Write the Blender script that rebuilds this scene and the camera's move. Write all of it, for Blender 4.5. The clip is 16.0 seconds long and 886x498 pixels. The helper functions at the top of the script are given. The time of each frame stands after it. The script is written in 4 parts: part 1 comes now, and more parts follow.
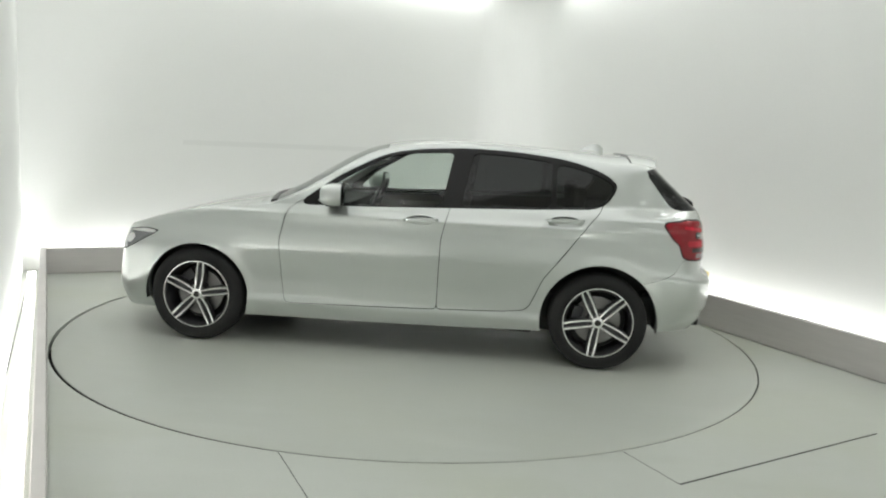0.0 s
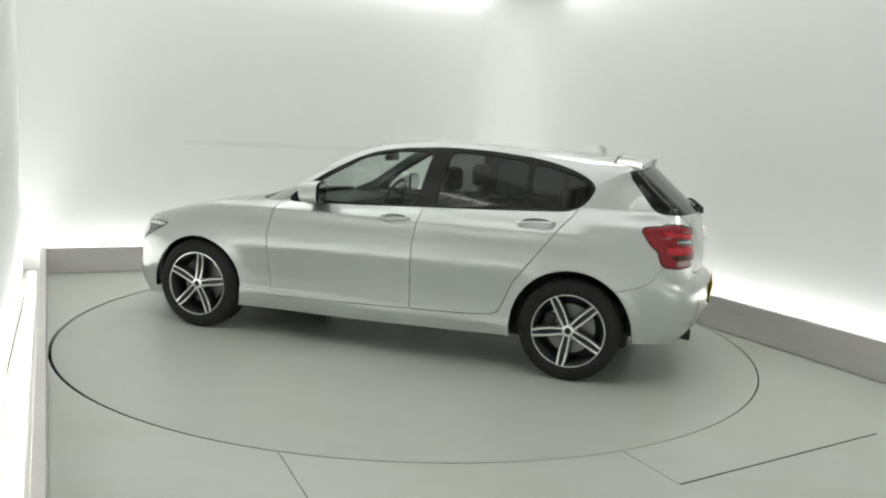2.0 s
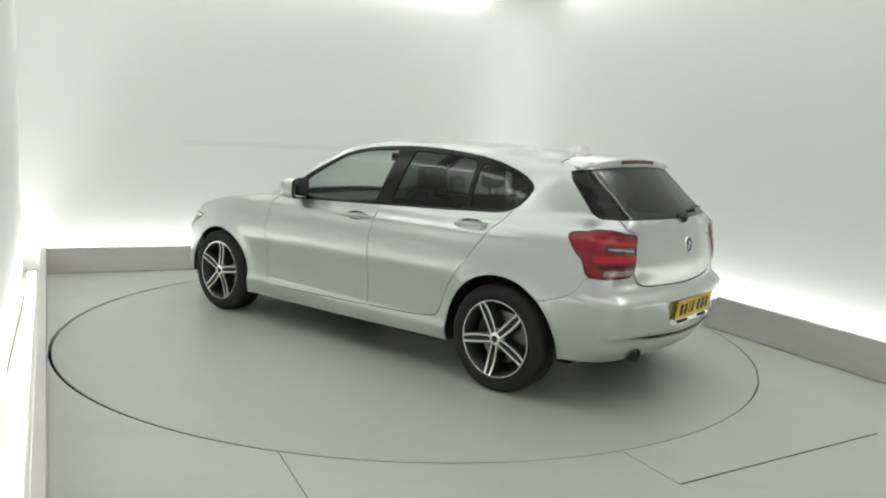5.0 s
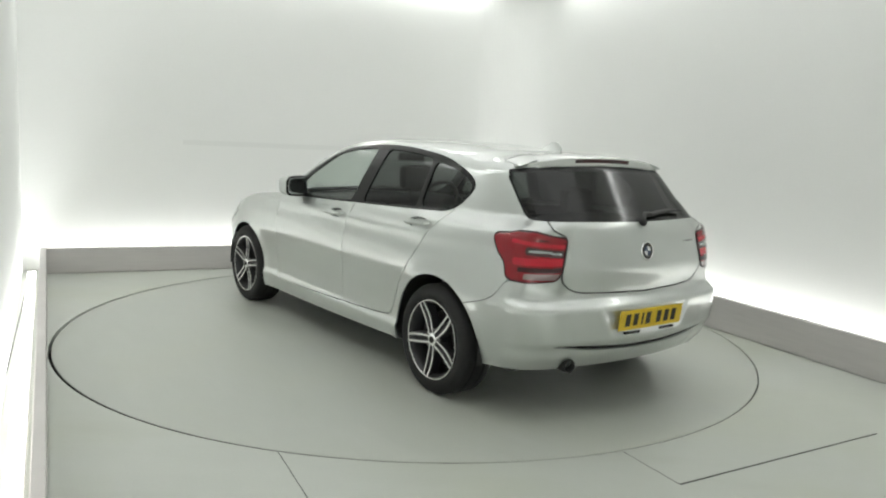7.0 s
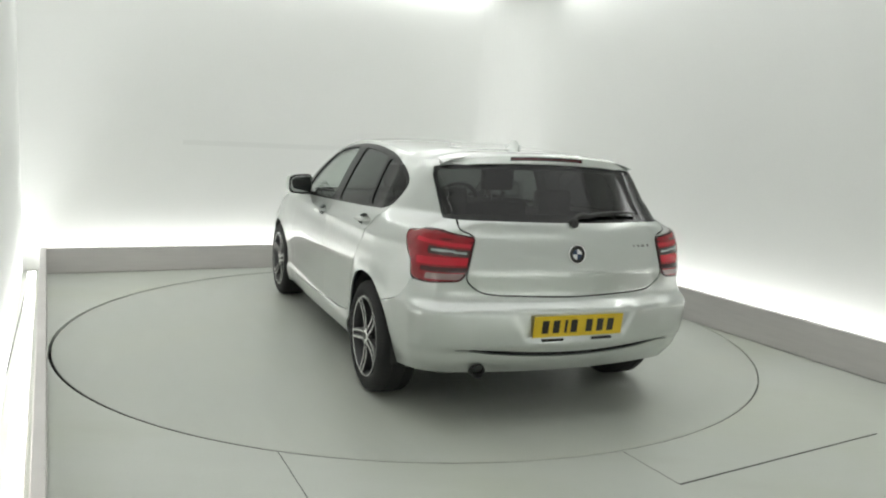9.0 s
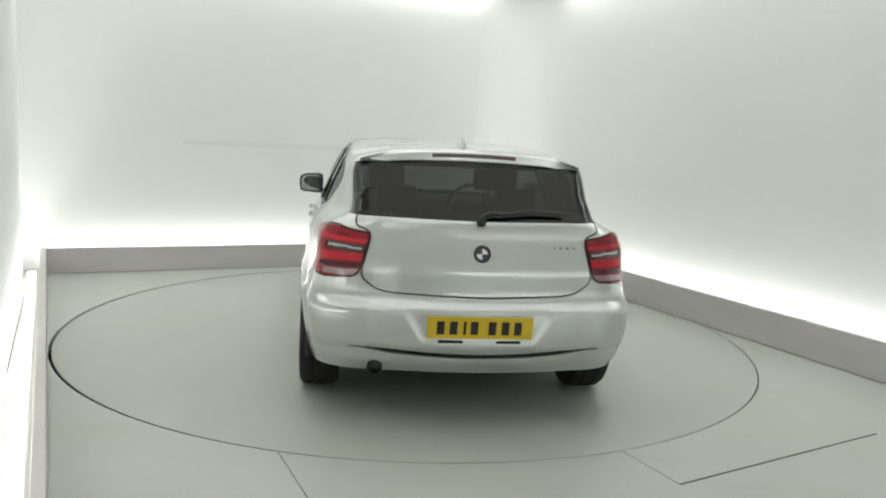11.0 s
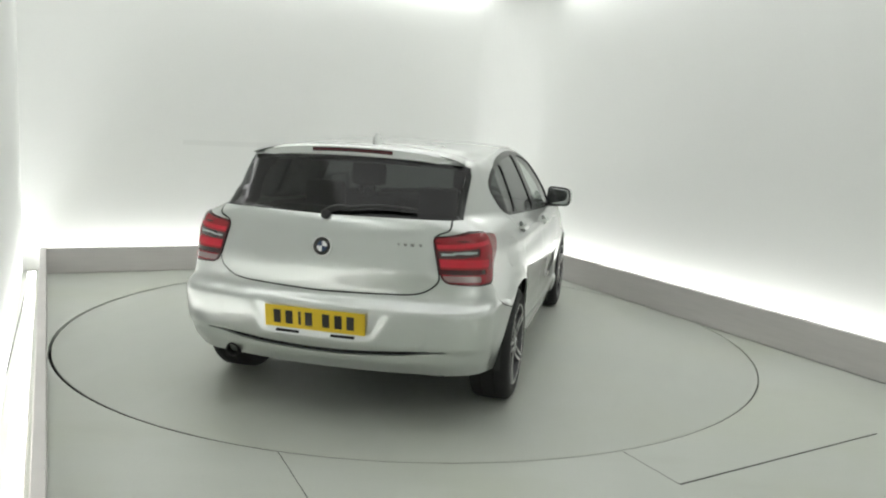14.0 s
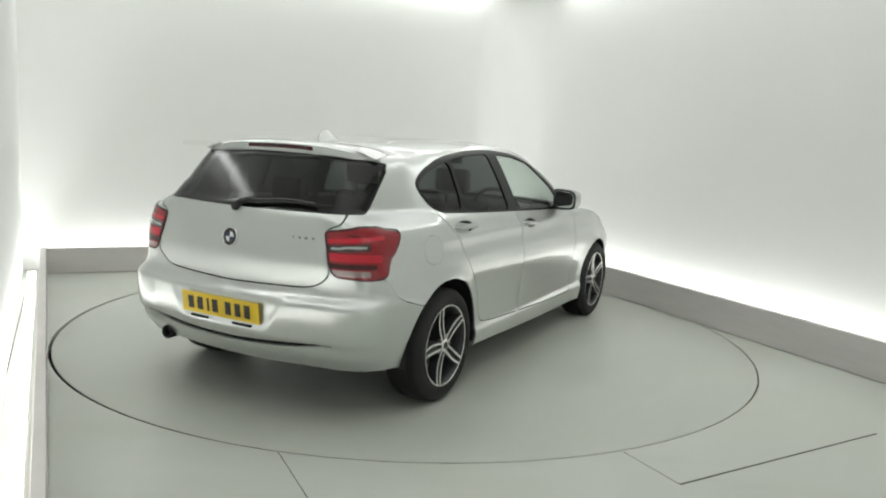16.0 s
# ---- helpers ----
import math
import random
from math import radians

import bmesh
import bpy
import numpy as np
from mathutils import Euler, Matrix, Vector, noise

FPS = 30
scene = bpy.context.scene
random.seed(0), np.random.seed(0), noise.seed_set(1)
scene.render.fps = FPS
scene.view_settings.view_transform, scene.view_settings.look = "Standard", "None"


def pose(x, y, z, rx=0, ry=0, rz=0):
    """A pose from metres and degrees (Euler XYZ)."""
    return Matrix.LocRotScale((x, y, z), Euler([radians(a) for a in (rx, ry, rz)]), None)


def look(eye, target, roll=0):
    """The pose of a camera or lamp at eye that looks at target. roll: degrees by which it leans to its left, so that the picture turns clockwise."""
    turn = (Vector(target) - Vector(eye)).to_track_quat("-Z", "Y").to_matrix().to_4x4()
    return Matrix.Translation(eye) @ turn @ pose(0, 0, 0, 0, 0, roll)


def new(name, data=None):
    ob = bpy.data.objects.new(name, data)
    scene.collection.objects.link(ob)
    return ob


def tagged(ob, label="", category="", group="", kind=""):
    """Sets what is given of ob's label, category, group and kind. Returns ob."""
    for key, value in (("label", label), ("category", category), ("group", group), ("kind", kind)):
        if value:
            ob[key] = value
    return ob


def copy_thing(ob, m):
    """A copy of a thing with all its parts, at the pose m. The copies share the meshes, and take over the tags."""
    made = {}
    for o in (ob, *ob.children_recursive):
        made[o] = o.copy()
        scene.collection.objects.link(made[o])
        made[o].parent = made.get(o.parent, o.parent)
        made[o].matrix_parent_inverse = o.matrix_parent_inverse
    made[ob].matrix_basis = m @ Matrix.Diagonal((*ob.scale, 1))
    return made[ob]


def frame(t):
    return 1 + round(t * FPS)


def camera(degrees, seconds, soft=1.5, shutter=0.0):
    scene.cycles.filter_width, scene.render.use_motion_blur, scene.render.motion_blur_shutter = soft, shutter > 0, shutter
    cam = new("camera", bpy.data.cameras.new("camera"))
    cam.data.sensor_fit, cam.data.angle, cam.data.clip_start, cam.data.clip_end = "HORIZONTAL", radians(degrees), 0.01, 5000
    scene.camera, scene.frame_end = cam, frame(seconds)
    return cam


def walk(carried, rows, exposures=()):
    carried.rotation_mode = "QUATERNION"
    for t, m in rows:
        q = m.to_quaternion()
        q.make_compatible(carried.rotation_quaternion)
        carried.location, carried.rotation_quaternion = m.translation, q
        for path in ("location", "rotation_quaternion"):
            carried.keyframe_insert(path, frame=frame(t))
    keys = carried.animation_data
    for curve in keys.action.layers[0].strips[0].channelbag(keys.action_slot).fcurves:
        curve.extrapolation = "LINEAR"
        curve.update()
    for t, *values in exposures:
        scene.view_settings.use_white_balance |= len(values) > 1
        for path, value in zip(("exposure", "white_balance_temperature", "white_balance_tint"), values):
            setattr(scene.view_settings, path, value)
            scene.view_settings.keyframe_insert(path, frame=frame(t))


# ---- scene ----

# ---------------------------------------------------------------- camera
cam = camera(59.05, 16.0, soft=2.1)
EYE = Vector((0.0, -5.833, 1.476))
YAW, PITCH, ROLL = radians(2.03), radians(8.366), 3.0
AIM = EYE + 6 * Vector((math.sin(YAW) * math.cos(PITCH), math.cos(YAW) * math.cos(PITCH), -math.sin(PITCH)))
STAND = look(EYE, AIM, ROLL)
walk(cam, [(0.0, STAND), (16.0, STAND)])

# ---------------------------------------------------------------- the plan
ROOM = radians(25)                       # the bay stands askew to the camera
CA, SA = math.cos(ROOM), math.sin(ROOM)
KERB_L, KERB_R, KERB_B, KERB_H = -2.49, 2.42, 2.71, 0.24
WALL_L, WALL_R, WALL_B, WALL_N = -2.69, 2.64, 2.93, -6.6
HIGH = 3.2
TABLE_R = 2.473
TURN = (2.06361, -1.00835, -0.0318, 0.00717, 0.00034, 0.00535)
PIVOT = Vector((0.0479, -0.1037, 0))     # the car's middle, from the turntable's axis


def heading(t):
    u = (t - 8) / 8
    return sum(k * u ** i for i, k in enumerate(TURN))


# ---------------------------------------------------------------- light
world = bpy.data.worlds.new("world")
scene.world = world
world.use_nodes = True
world.node_tree.nodes["Background"].inputs[0].default_value = (0.9, 1.0, 0.95, 1)
world.node_tree.nodes["Background"].inputs[1].default_value = 0.02
scene.view_settings.exposure = 0.0


def bay(a, b, z=0.0):
    """From the bay's own axes to the world."""
    return Vector((a * CA - b * SA, a * SA + b * CA, z))


def area_lamp(name, a, b, z, sx, sy, watts, rx=0.0, rz=0.0, colour=(0.99, 1.0, 0.985)):
    data = bpy.data.lights.new(name, "AREA")
    data.shape, data.size, data.size_y, data.energy, data.color = "RECTANGLE", sx, sy, watts, colour
    ob = new(name, data)
    ob.matrix_world = Matrix.Translation(bay(a, b, z)) @ pose(0, 0, 0, 0, 0, 25 + rz) @ pose(0, 0, 0, rx)
    return ob


MID_A = (WALL_L + WALL_R) / 2
# diffuse ceiling panel assumed over the turntable, unseen, as the main fill
area_lamp("ceiling_panel_light", MID_A, -0.6, HIGH - 0.06, 3.4, 5.0, 33)
# strips in the trough behind the kerb, shining up the walls
area_lamp("trough_light_back", MID_A, WALL_B - 0.08, 0.07, 4.9, 0.10, 20, rx=180 - 8)
area_lamp("trough_light_right", WALL_R - 0.08, -0.8, 0.07, 6.8, 0.10, 30, rx=180 - 8, rz=-90)
area_lamp("trough_light_left", WALL_L + 0.08, -0.8, 0.07, 6.8, 0.10, 38, rx=180 - 8, rz=90)
# fill added at the unseen near wall, to brighten the car's near side
area_lamp("trough_light_near", MID_A, WALL_N + 0.08, 0.07, 4.9, 0.10, 21, rx=180 - 8, rz=180)
# strips under the ceiling's edge, shining down the walls
area_lamp("cove_light_back", -0.2, WALL_B - 0.09, HIGH - 0.065, 4.6, 0.08, 13, rx=6)
area_lamp("cove_light_right", WALL_R - 0.09, -0.9, HIGH - 0.065, 5.8, 0.08, 15, rx=6, rz=-90)
# fill added without a seen source, to lift the left wall
area_lamp("cove_light_left", WALL_L + 0.09, -0.9, HIGH - 0.065, 5.8, 0.08, 9, rx=6, rz=90)
# second added fill, high on the unseen near wall
area_lamp("cove_light_near", MID_A, WALL_N + 0.09, HIGH - 0.065, 4.6, 0.08, 8, rx=6, rz=180)

# ---------------------------------------------------------------- materials


def material(name, colour, rough=0.5, metal=0.0, grain=None, bump=0.0, coat=0.0, spread=0.12, blotch=None, spec=0.5, stretch=None):
    """A procedural surface: base colour with fine grain and broad stains, and a fine relief."""
    m = bpy.data.materials.new(name)
    m.use_nodes = True
    nt = m.node_tree
    b = nt.nodes["Principled BSDF"]
    b.inputs["Base Color"].default_value = (*colour, 1)
    b.inputs["Roughness"].default_value = rough
    b.inputs["Metallic"].default_value = metal
    b.inputs["Coat Weight"].default_value = coat
    b.inputs["Coat Roughness"].default_value = 0.04
    b.inputs["Specular IOR Level"].default_value = spec
    if grain:
        at = nt.nodes.new("ShaderNodeTexCoord")
        fine, broad = nt.nodes.new("ShaderNodeTexNoise"), nt.nodes.new("ShaderNodeTexNoise")
        fine.inputs["Scale"].default_value, fine.inputs["Detail"].default_value = grain, 4
        broad.inputs["Scale"].default_value, broad.inputs["Detail"].default_value = blotch or grain / 40, 3
        both = nt.nodes.new("ShaderNodeMath")
        both.operation = "ADD"
        ramp = nt.nodes.new("ShaderNodeMapRange")
        ramp.inputs["From Min"].default_value, ramp.inputs["From Max"].default_value = 0.4, 1.6
        ramp.inputs["To Min"].default_value, ramp.inputs["To Max"].default_value = 1 - spread, 1 + spread
        mul = nt.nodes.new("ShaderNodeVectorMath")
        mul.operation = "SCALE"
        mul.inputs[0].default_value = colour
        space = at.outputs["Object"]
        if stretch:
            wide = nt.nodes.new("ShaderNodeMapping")
            wide.inputs["Scale"].default_value = stretch
            nt.links.new(space, wide.inputs["Vector"])
            space = wide.outputs[0]
        for n in (fine, broad):
            nt.links.new(space, n.inputs["Vector"])
        nt.links.new(fine.outputs[0], both.inputs[0])
        nt.links.new(broad.outputs[0], both.inputs[1])
        nt.links.new(both.outputs[0], ramp.inputs["Value"])
        nt.links.new(ramp.outputs[0], mul.inputs["Scale"])
        nt.links.new(mul.outputs[0], b.inputs["Base Color"])
        rr = nt.nodes.new("ShaderNodeMapRange")
        rr.inputs["From Min"].default_value, rr.inputs["From Max"].default_value = 0.1, 0.9
        rr.inputs["To Min"].default_value, rr.inputs["To Max"].default_value = rough * 0.9, min(1, rough * 1.1)
        nt.links.new(broad.outputs[0], rr.inputs["Value"])
        nt.links.new(rr.outputs[0], b.inputs["Roughness"])
        if bump:
            bp = nt.nodes.new("ShaderNodeBump")
            bp.inputs["Strength"].default_value, bp.inputs["Distance"].default_value = bump, 0.002
            nt.links.new(fine.outputs[0], bp.inputs["Height"])
            nt.links.new(bp.outputs[0], b.inputs["Normal"])
    return m


def glow(name, colour, strength):
    m = bpy.data.materials.new(name)
    m.use_nodes = True
    b = m.node_tree.nodes["Principled BSDF"]
    b.inputs["Base Color"].default_value = (0.8, 0.8, 0.8, 1)
    b.inputs["Emission Color"].default_value = (*colour, 1)
    b.inputs["Emission Strength"].default_value = strength
    return m


def pane(name, tint, ior=1.5, rough=0.0):
    """Thin tinted glass: clear straight through, glossy by its Fresnel share."""
    m = bpy.data.materials.new(name)
    m.use_nodes = True
    nt = m.node_tree
    nt.nodes.remove(nt.nodes["Principled BSDF"])
    clear, gloss = nt.nodes.new("ShaderNodeBsdfTransparent"), nt.nodes.new("ShaderNodeBsdfGlossy")
    clear.inputs[0].default_value = (*tint, 1)
    gloss.inputs["Roughness"].default_value = rough
    facing, mix = nt.nodes.new("ShaderNodeLayerWeight"), nt.nodes.new("ShaderNodeMixShader")
    facing.inputs["Blend"].default_value = 0.5
    power, share = nt.nodes.new("ShaderNodeMath"), nt.nodes.new("ShaderNodeMapRange")
    power.operation = "POWER"
    power.inputs[1].default_value = 5.0
    share.inputs["To Min"].default_value = ((ior - 1) / (ior + 1)) ** 2 * 1.05
    nt.links.new(facing.outputs["Facing"], power.inputs[0])
    nt.links.new(power.outputs[0], share.inputs["Value"])
    nt.links.new(share.outputs[0], mix.inputs[0])
    nt.links.new(clear.outputs[0], mix.inputs[1])
    nt.links.new(gloss.outputs[0], mix.inputs[2])
    nt.links.new(mix.outputs[0], nt.nodes["Material Output"].inputs["Surface"])
    return m


def worn(m, tint, scale, share):
    """Broad patches of another tone and long faint scuffs over a painted floor."""
    nt = m.node_tree
    b = nt.nodes["Principled BSDF"]
    old = b.inputs["Base Color"].links[0].from_socket
    at = nt.nodes.new("ShaderNodeTexCoord")
    patch, scuff = nt.nodes.new("ShaderNodeTexNoise"), nt.nodes.new("ShaderNodeTexNoise")
    patch.inputs["Scale"].default_value, patch.inputs["Detail"].default_value = scale, 3
    turn = nt.nodes.new("ShaderNodeMapping")
    turn.inputs["Rotation"].default_value = (0, 0, 0.5)
    turn.inputs["Scale"].default_value = (1.0, 3.2, 1.0)
    scuff.inputs["Scale"].default_value, scuff.inputs["Detail"].default_value = 1.1, 4
    nt.links.new(at.outputs["Object"], patch.inputs["Vector"])
    nt.links.new(at.outputs["Object"], turn.inputs["Vector"])
    nt.links.new(turn.outputs[0], scuff.inputs["Vector"])
    last = old
    for noise, lo, hi, colour, most in ((patch, 0.42, 0.62, tint, share), (scuff, 0.52, 0.74, (0.62, 0.64, 0.60), 0.30), (scuff, 0.46, 0.28, (0.40, 0.42, 0.36), 0.25)):
        ramp, mix = nt.nodes.new("ShaderNodeMapRange"), nt.nodes.new("ShaderNodeMix")
        ramp.inputs["From Min"].default_value, ramp.inputs["From Max"].default_value = lo, hi
        ramp.inputs["To Max"].default_value = most
        mix.data_type = "RGBA"
        mix.inputs[7].default_value = (*colour, 1)
        nt.links.new(noise.outputs[0], ramp.inputs["Value"])
        nt.links.new(ramp.outputs[0], mix.inputs[0])
        nt.links.new(last, mix.inputs[6])
        last = mix.outputs[2]
    nt.links.new(last, b.inputs["Base Color"])
    rough = nt.nodes.new("ShaderNodeMapRange")
    rough.inputs["From Min"].default_value, rough.inputs["From Max"].default_value = 0.3, 0.7
    rough.inputs["To Min"].default_value, rough.inputs["To Max"].default_value = 0.30, 0.46
    nt.links.new(scuff.outputs[0], rough.inputs["Value"])
    nt.links.new(rough.outputs[0], b.inputs["Roughness"])


WALL = material("white_wall_paint", (0.80, 0.81, 0.79), 0.7, grain=60, bump=0.05, spread=0.02, blotch=0.6)
FAINT_GREY = material("grey_rubbing_strip", (0.755, 0.765, 0.745), 0.7, grain=60, spread=0.03, blotch=0.6)
FLOOR = material("grey_floor_paint", (0.53, 0.555, 0.51), 0.34, grain=90, bump=0.0, spread=0.06, blotch=0.9)
TABLE = material("turntable_paint", (0.49, 0.515, 0.47), 0.34, grain=90, bump=0.0, spread=0.06, blotch=0.8)
worn(FLOOR, (0.50, 0.53, 0.44), 0.7, 0.6)
worn(TABLE, (0.50, 0.52, 0.45), 0.9, 0.5)
KERB = material("kerb_panel", (0.56, 0.54, 0.525), 0.6, grain=50, bump=0.1, spread=0.10, blotch=8, stretch=(0.08, 0.08, 1.0))
SEAM = material("dark_gap", (0.022, 0.024, 0.020), 0.9, grain=80, spread=0.2)
STRIP = glow("light_strip", (0.97, 1.0, 0.965), 2.2)
PANEL = glow("light_panel", (1.0, 1.0, 0.985), 0.1)
PAINT = material("silver_metallic_paint", (0.555, 0.582, 0.563), 0.31, metal=0.80, grain=900, spread=0.03, blotch=2, coat=1.0)
PAINT.node_tree.nodes["Principled BSDF"].inputs["Coat IOR"].default_value = 1.7
PAINT.node_tree.nodes["Principled BSDF"].inputs["Coat Roughness"].default_value = 0.015
GLASS = pane("clear_glass", (0.76, 0.81, 0.78), rough=0.12)
PRIVACY = pane("privacy_glass", (0.11, 0.122, 0.118), rough=0.06)
REARGLASS = pane("dark_rear_glass", (0.075, 0.083, 0.08), rough=0.11)
GLOSS = material("gloss_black_trim", (0.010, 0.010, 0.010), 0.22, grain=200, spread=0.1, spec=0.25)
PLASTIC = material("black_plastic", (0.014, 0.014, 0.014), 0.55, grain=400, bump=0.15, spread=0.15)
RUBBER = material("tyre_rubber", (0.010, 0.010, 0.010), 0.8, grain=300, bump=0.2, spread=0.2)
ALLOY = material("machined_alloy", (0.78, 0.78, 0.77), 0.25, metal=0.9, grain=300, spread=0.05)
DARKALLOY = material("dark_alloy", (0.045, 0.045, 0.048), 0.4, metal=0.4, grain=300, spread=0.1)
STEEL = material("brake_steel", (0.26, 0.255, 0.25), 0.42, metal=1.0, grain=200, spread=0.1)
CHROME = material("chrome", (0.82, 0.82, 0.82), 0.1, metal=1.0, grain=100, spread=0.02)
BRIGHTRED = material("bright_red_lens", (0.55, 0.012, 0.03), 0.15, grain=120, spread=0.1, coat=0.2)
RED = material("red_lens", (0.27, 0.006, 0.014), 0.15, grain=120, spread=0.15, coat=0.2)
DEEPRED = material("dark_red_lens", (0.05, 0.003, 0.006), 0.15, grain=120, spread=0.15, coat=0.2)
DARKLENS = material("dark_lens", (0.06, 0.02, 0.022), 0.15, grain=120, spread=0.2, coat=1.0)
SMOKE = material("smoked_lens", (0.30, 0.21, 0.21), 0.15, grain=120, spread=0.1, coat=1.0)
LAMPGLASS = material("lamp_glass", (0.45, 0.46, 0.46), 0.1, metal=0.3, grain=60, spread=0.2, coat=1.0)
HEADGLASS = material("headlight_glass", (0.17, 0.175, 0.18), 0.12, metal=0.3, grain=60, spread=0.3, coat=1.0)
YELLOW = material("yellow_plate", (0.72, 0.50, 0.02), 0.4, grain=150, spread=0.05)
INK = material("plate_black", (0.02, 0.018, 0.015), 0.5, grain=150, spread=0.1)
CLOTH = material("dark_seat_cloth", (0.035, 0.035, 0.036), 0.9, grain=500, bump=0.3, spread=0.2)
LINER = material("grey_headliner", (0.30, 0.30, 0.29), 0.9, grain=400, bump=0.2, spread=0.05)
MIRROR = material("mirror_silver", (0.50, 0.52, 0.52), 0.02, metal=1.0)
BLUE = material("badge_blue", (0.02, 0.045, 0.10), 0.3, grain=100, spread=0.05)
WHITE = material("badge_white", (0.8, 0.8, 0.8), 0.3, grain=100, spread=0.03)

# ---------------------------------------------------------------- mesh helpers


def mesh_object(name, verts, faces, mat, parent=None, label="", smooth=False):
    me = bpy.data.meshes.new(name)
    me.from_pydata([tuple(v) for v in verts], [], [tuple(f) for f in faces])
    me.materials.append(mat)
    if smooth:
        me.polygons.foreach_set("use_smooth", [True] * len(me.polygons))
    ob = new(name, me)
    ob.parent = parent
    return tagged(ob, label) if label else ob


def part(name, bm, mat, parent, label="", smooth=False):
    """One bmesh as one mesh object under a thing or a part."""
    bmesh.ops.recalc_face_normals(bm, faces=bm.faces)
    me = bpy.data.meshes.new(name)
    bm.to_mesh(me)
    bm.free()
    me.materials.append(mat)
    if smooth:
        me.polygons.foreach_set("use_smooth", [True] * len(me.polygons))
        me.set_sharp_from_angle(angle=radians(35))
    ob = new(name, me)
    ob.parent = parent
    return tagged(ob, label) if label else ob


def box(bm, lo, hi, bevel=0.0, m=None):
    """A bevelled box between two corners."""
    made = bmesh.ops.create_cube(bm, size=1)["verts"]
    c, d = (Vector(lo) + Vector(hi)) / 2, Vector(hi) - Vector(lo)
    for v in made:
        v.co = Vector((v.co.x * d.x, v.co.y * d.y, v.co.z * d.z)) + c
    if bevel:
        edges = list({e for v in made for e in v.link_edges})
        out = bmesh.ops.bevel(bm, geom=edges, offset=bevel, segments=2, affect="EDGES", profile=0.5)
        made = list({v for f in out["faces"] for v in f.verts} | {v for v in made if v.is_valid})
    if m is not None:
        for v in made:
            v.co = m @ v.co
    return made


def lathe(profile, n=48, m=None, close=True):
    """A profile of (radius, height) turned about the local z axis."""
    bm = bmesh.new()
    rings = [[bm.verts.new((r * math.cos(2 * math.pi * i / n), r * math.sin(2 * math.pi * i / n), h)) for i in range(n)] for r, h in profile]
    for a, b in zip(rings, rings[1:]):
        for i in range(n):
            bm.faces.new((a[i], a[(i + 1) % n], b[(i + 1) % n], b[i]))
    if close:
        for ring in (rings[0], rings[-1]):
            bm.faces.new(ring)
    if m is not None:
        bm.transform(m)
    return bm


def empty(name):
    ob = new(name)
    ob.empty_display_size = 0.2
    return ob


def pchip(xs, ys):
    """A smooth curve through a few values that never overshoots."""
    xs, ys = np.array(xs, float), np.array(ys, float)
    if xs[0] > xs[-1]:
        xs, ys = xs[::-1], ys[::-1]
    h, d = np.diff(xs), np.diff(ys) / np.diff(xs)
    k = np.zeros(len(xs))
    for i in range(1, len(xs) - 1):
        if d[i - 1] * d[i] > 0:
            a, b = 2 * h[i] + h[i - 1], h[i] + 2 * h[i - 1]
            k[i] = (a + b) / (a / d[i - 1] + b / d[i])
    k[0], k[-1] = d[0], d[-1]

    def f(x):
        x = np.clip(np.asarray(x, float), xs[0], xs[-1])
        i = np.clip(np.searchsorted(xs, x) - 1, 0, len(h) - 1)
        t = (x - xs[i]) / h[i]
        return ((2 * t ** 3 - 3 * t ** 2 + 1) * ys[i] + (t ** 3 - 2 * t ** 2 + t) * h[i] * k[i]
                + (3 * t ** 2 - 2 * t ** 3) * ys[i + 1] + (t ** 3 - t ** 2) * h[i] * k[i + 1])
    return f


# ---------------------------------------------------------------- the bay


def slab(name, lo, hi, mat, label, category, bevel=0.0):
    """A piece of the setting, square to the bay's axes."""
    bm = bmesh.new()
    box(bm, lo, hi, bevel, pose(0, 0, 0, 0, 0, 25))
    return tagged(part(name, bm, mat, None), label, category, kind="structure")


def floor_with_hole():
    """The floor sheet with a round hole for the turntable."""
    n, verts, faces = 160, [], []
    lo, hi = (WALL_L - 0.1, WALL_N - 0.1), (WALL_R + 0.1, WALL_B + 0.1)
    for i in range(n):
        w = 2 * math.pi * i / n
        c, s = math.cos(w), math.sin(w)
        k = min((hi[0] if c > 0 else lo[0]) / c if abs(c) > 1e-9 else 1e9, (hi[1] if s > 0 else lo[1]) / s if abs(s) > 1e-9 else 1e9)
        r = TABLE_R + 0.010
        ox, oy = -0.0033, 0.0070           # the table sits a little off the hole's middle
        verts += [bay(r * c + ox, r * s + oy, 0), bay(k * c, k * s, 0), bay(r * c + ox, r * s + oy, -0.06)]
    corner = [len(verts) + j for j in range(4)]
    verts += [bay(hi[0], hi[1]), bay(lo[0], hi[1]), bay(lo[0], lo[1]), bay(hi[0], lo[1])]
    for i in range(n):
        j = (i + 1) % n
        faces += [(3 * i, 3 * i + 1, 3 * j + 1, 3 * j), (3 * i, 3 * j, 3 * j + 2, 3 * i + 2)]
    for q, (cx, cy) in enumerate(((hi[0], hi[1]), (lo[0], hi[1]), (lo[0], lo[1]), (hi[0], lo[1]))):
        w = math.atan2(cy, cx) % (2 * math.pi)
        i = int(w / (2 * math.pi) * n)
        faces.append((3 * i + 1, corner[q], 3 * ((i + 1) % n) + 1))
    return tagged(mesh_object("floor", verts, faces, FLOOR), "smooth pale grey-green painted studio floor", "floor", kind="structure")


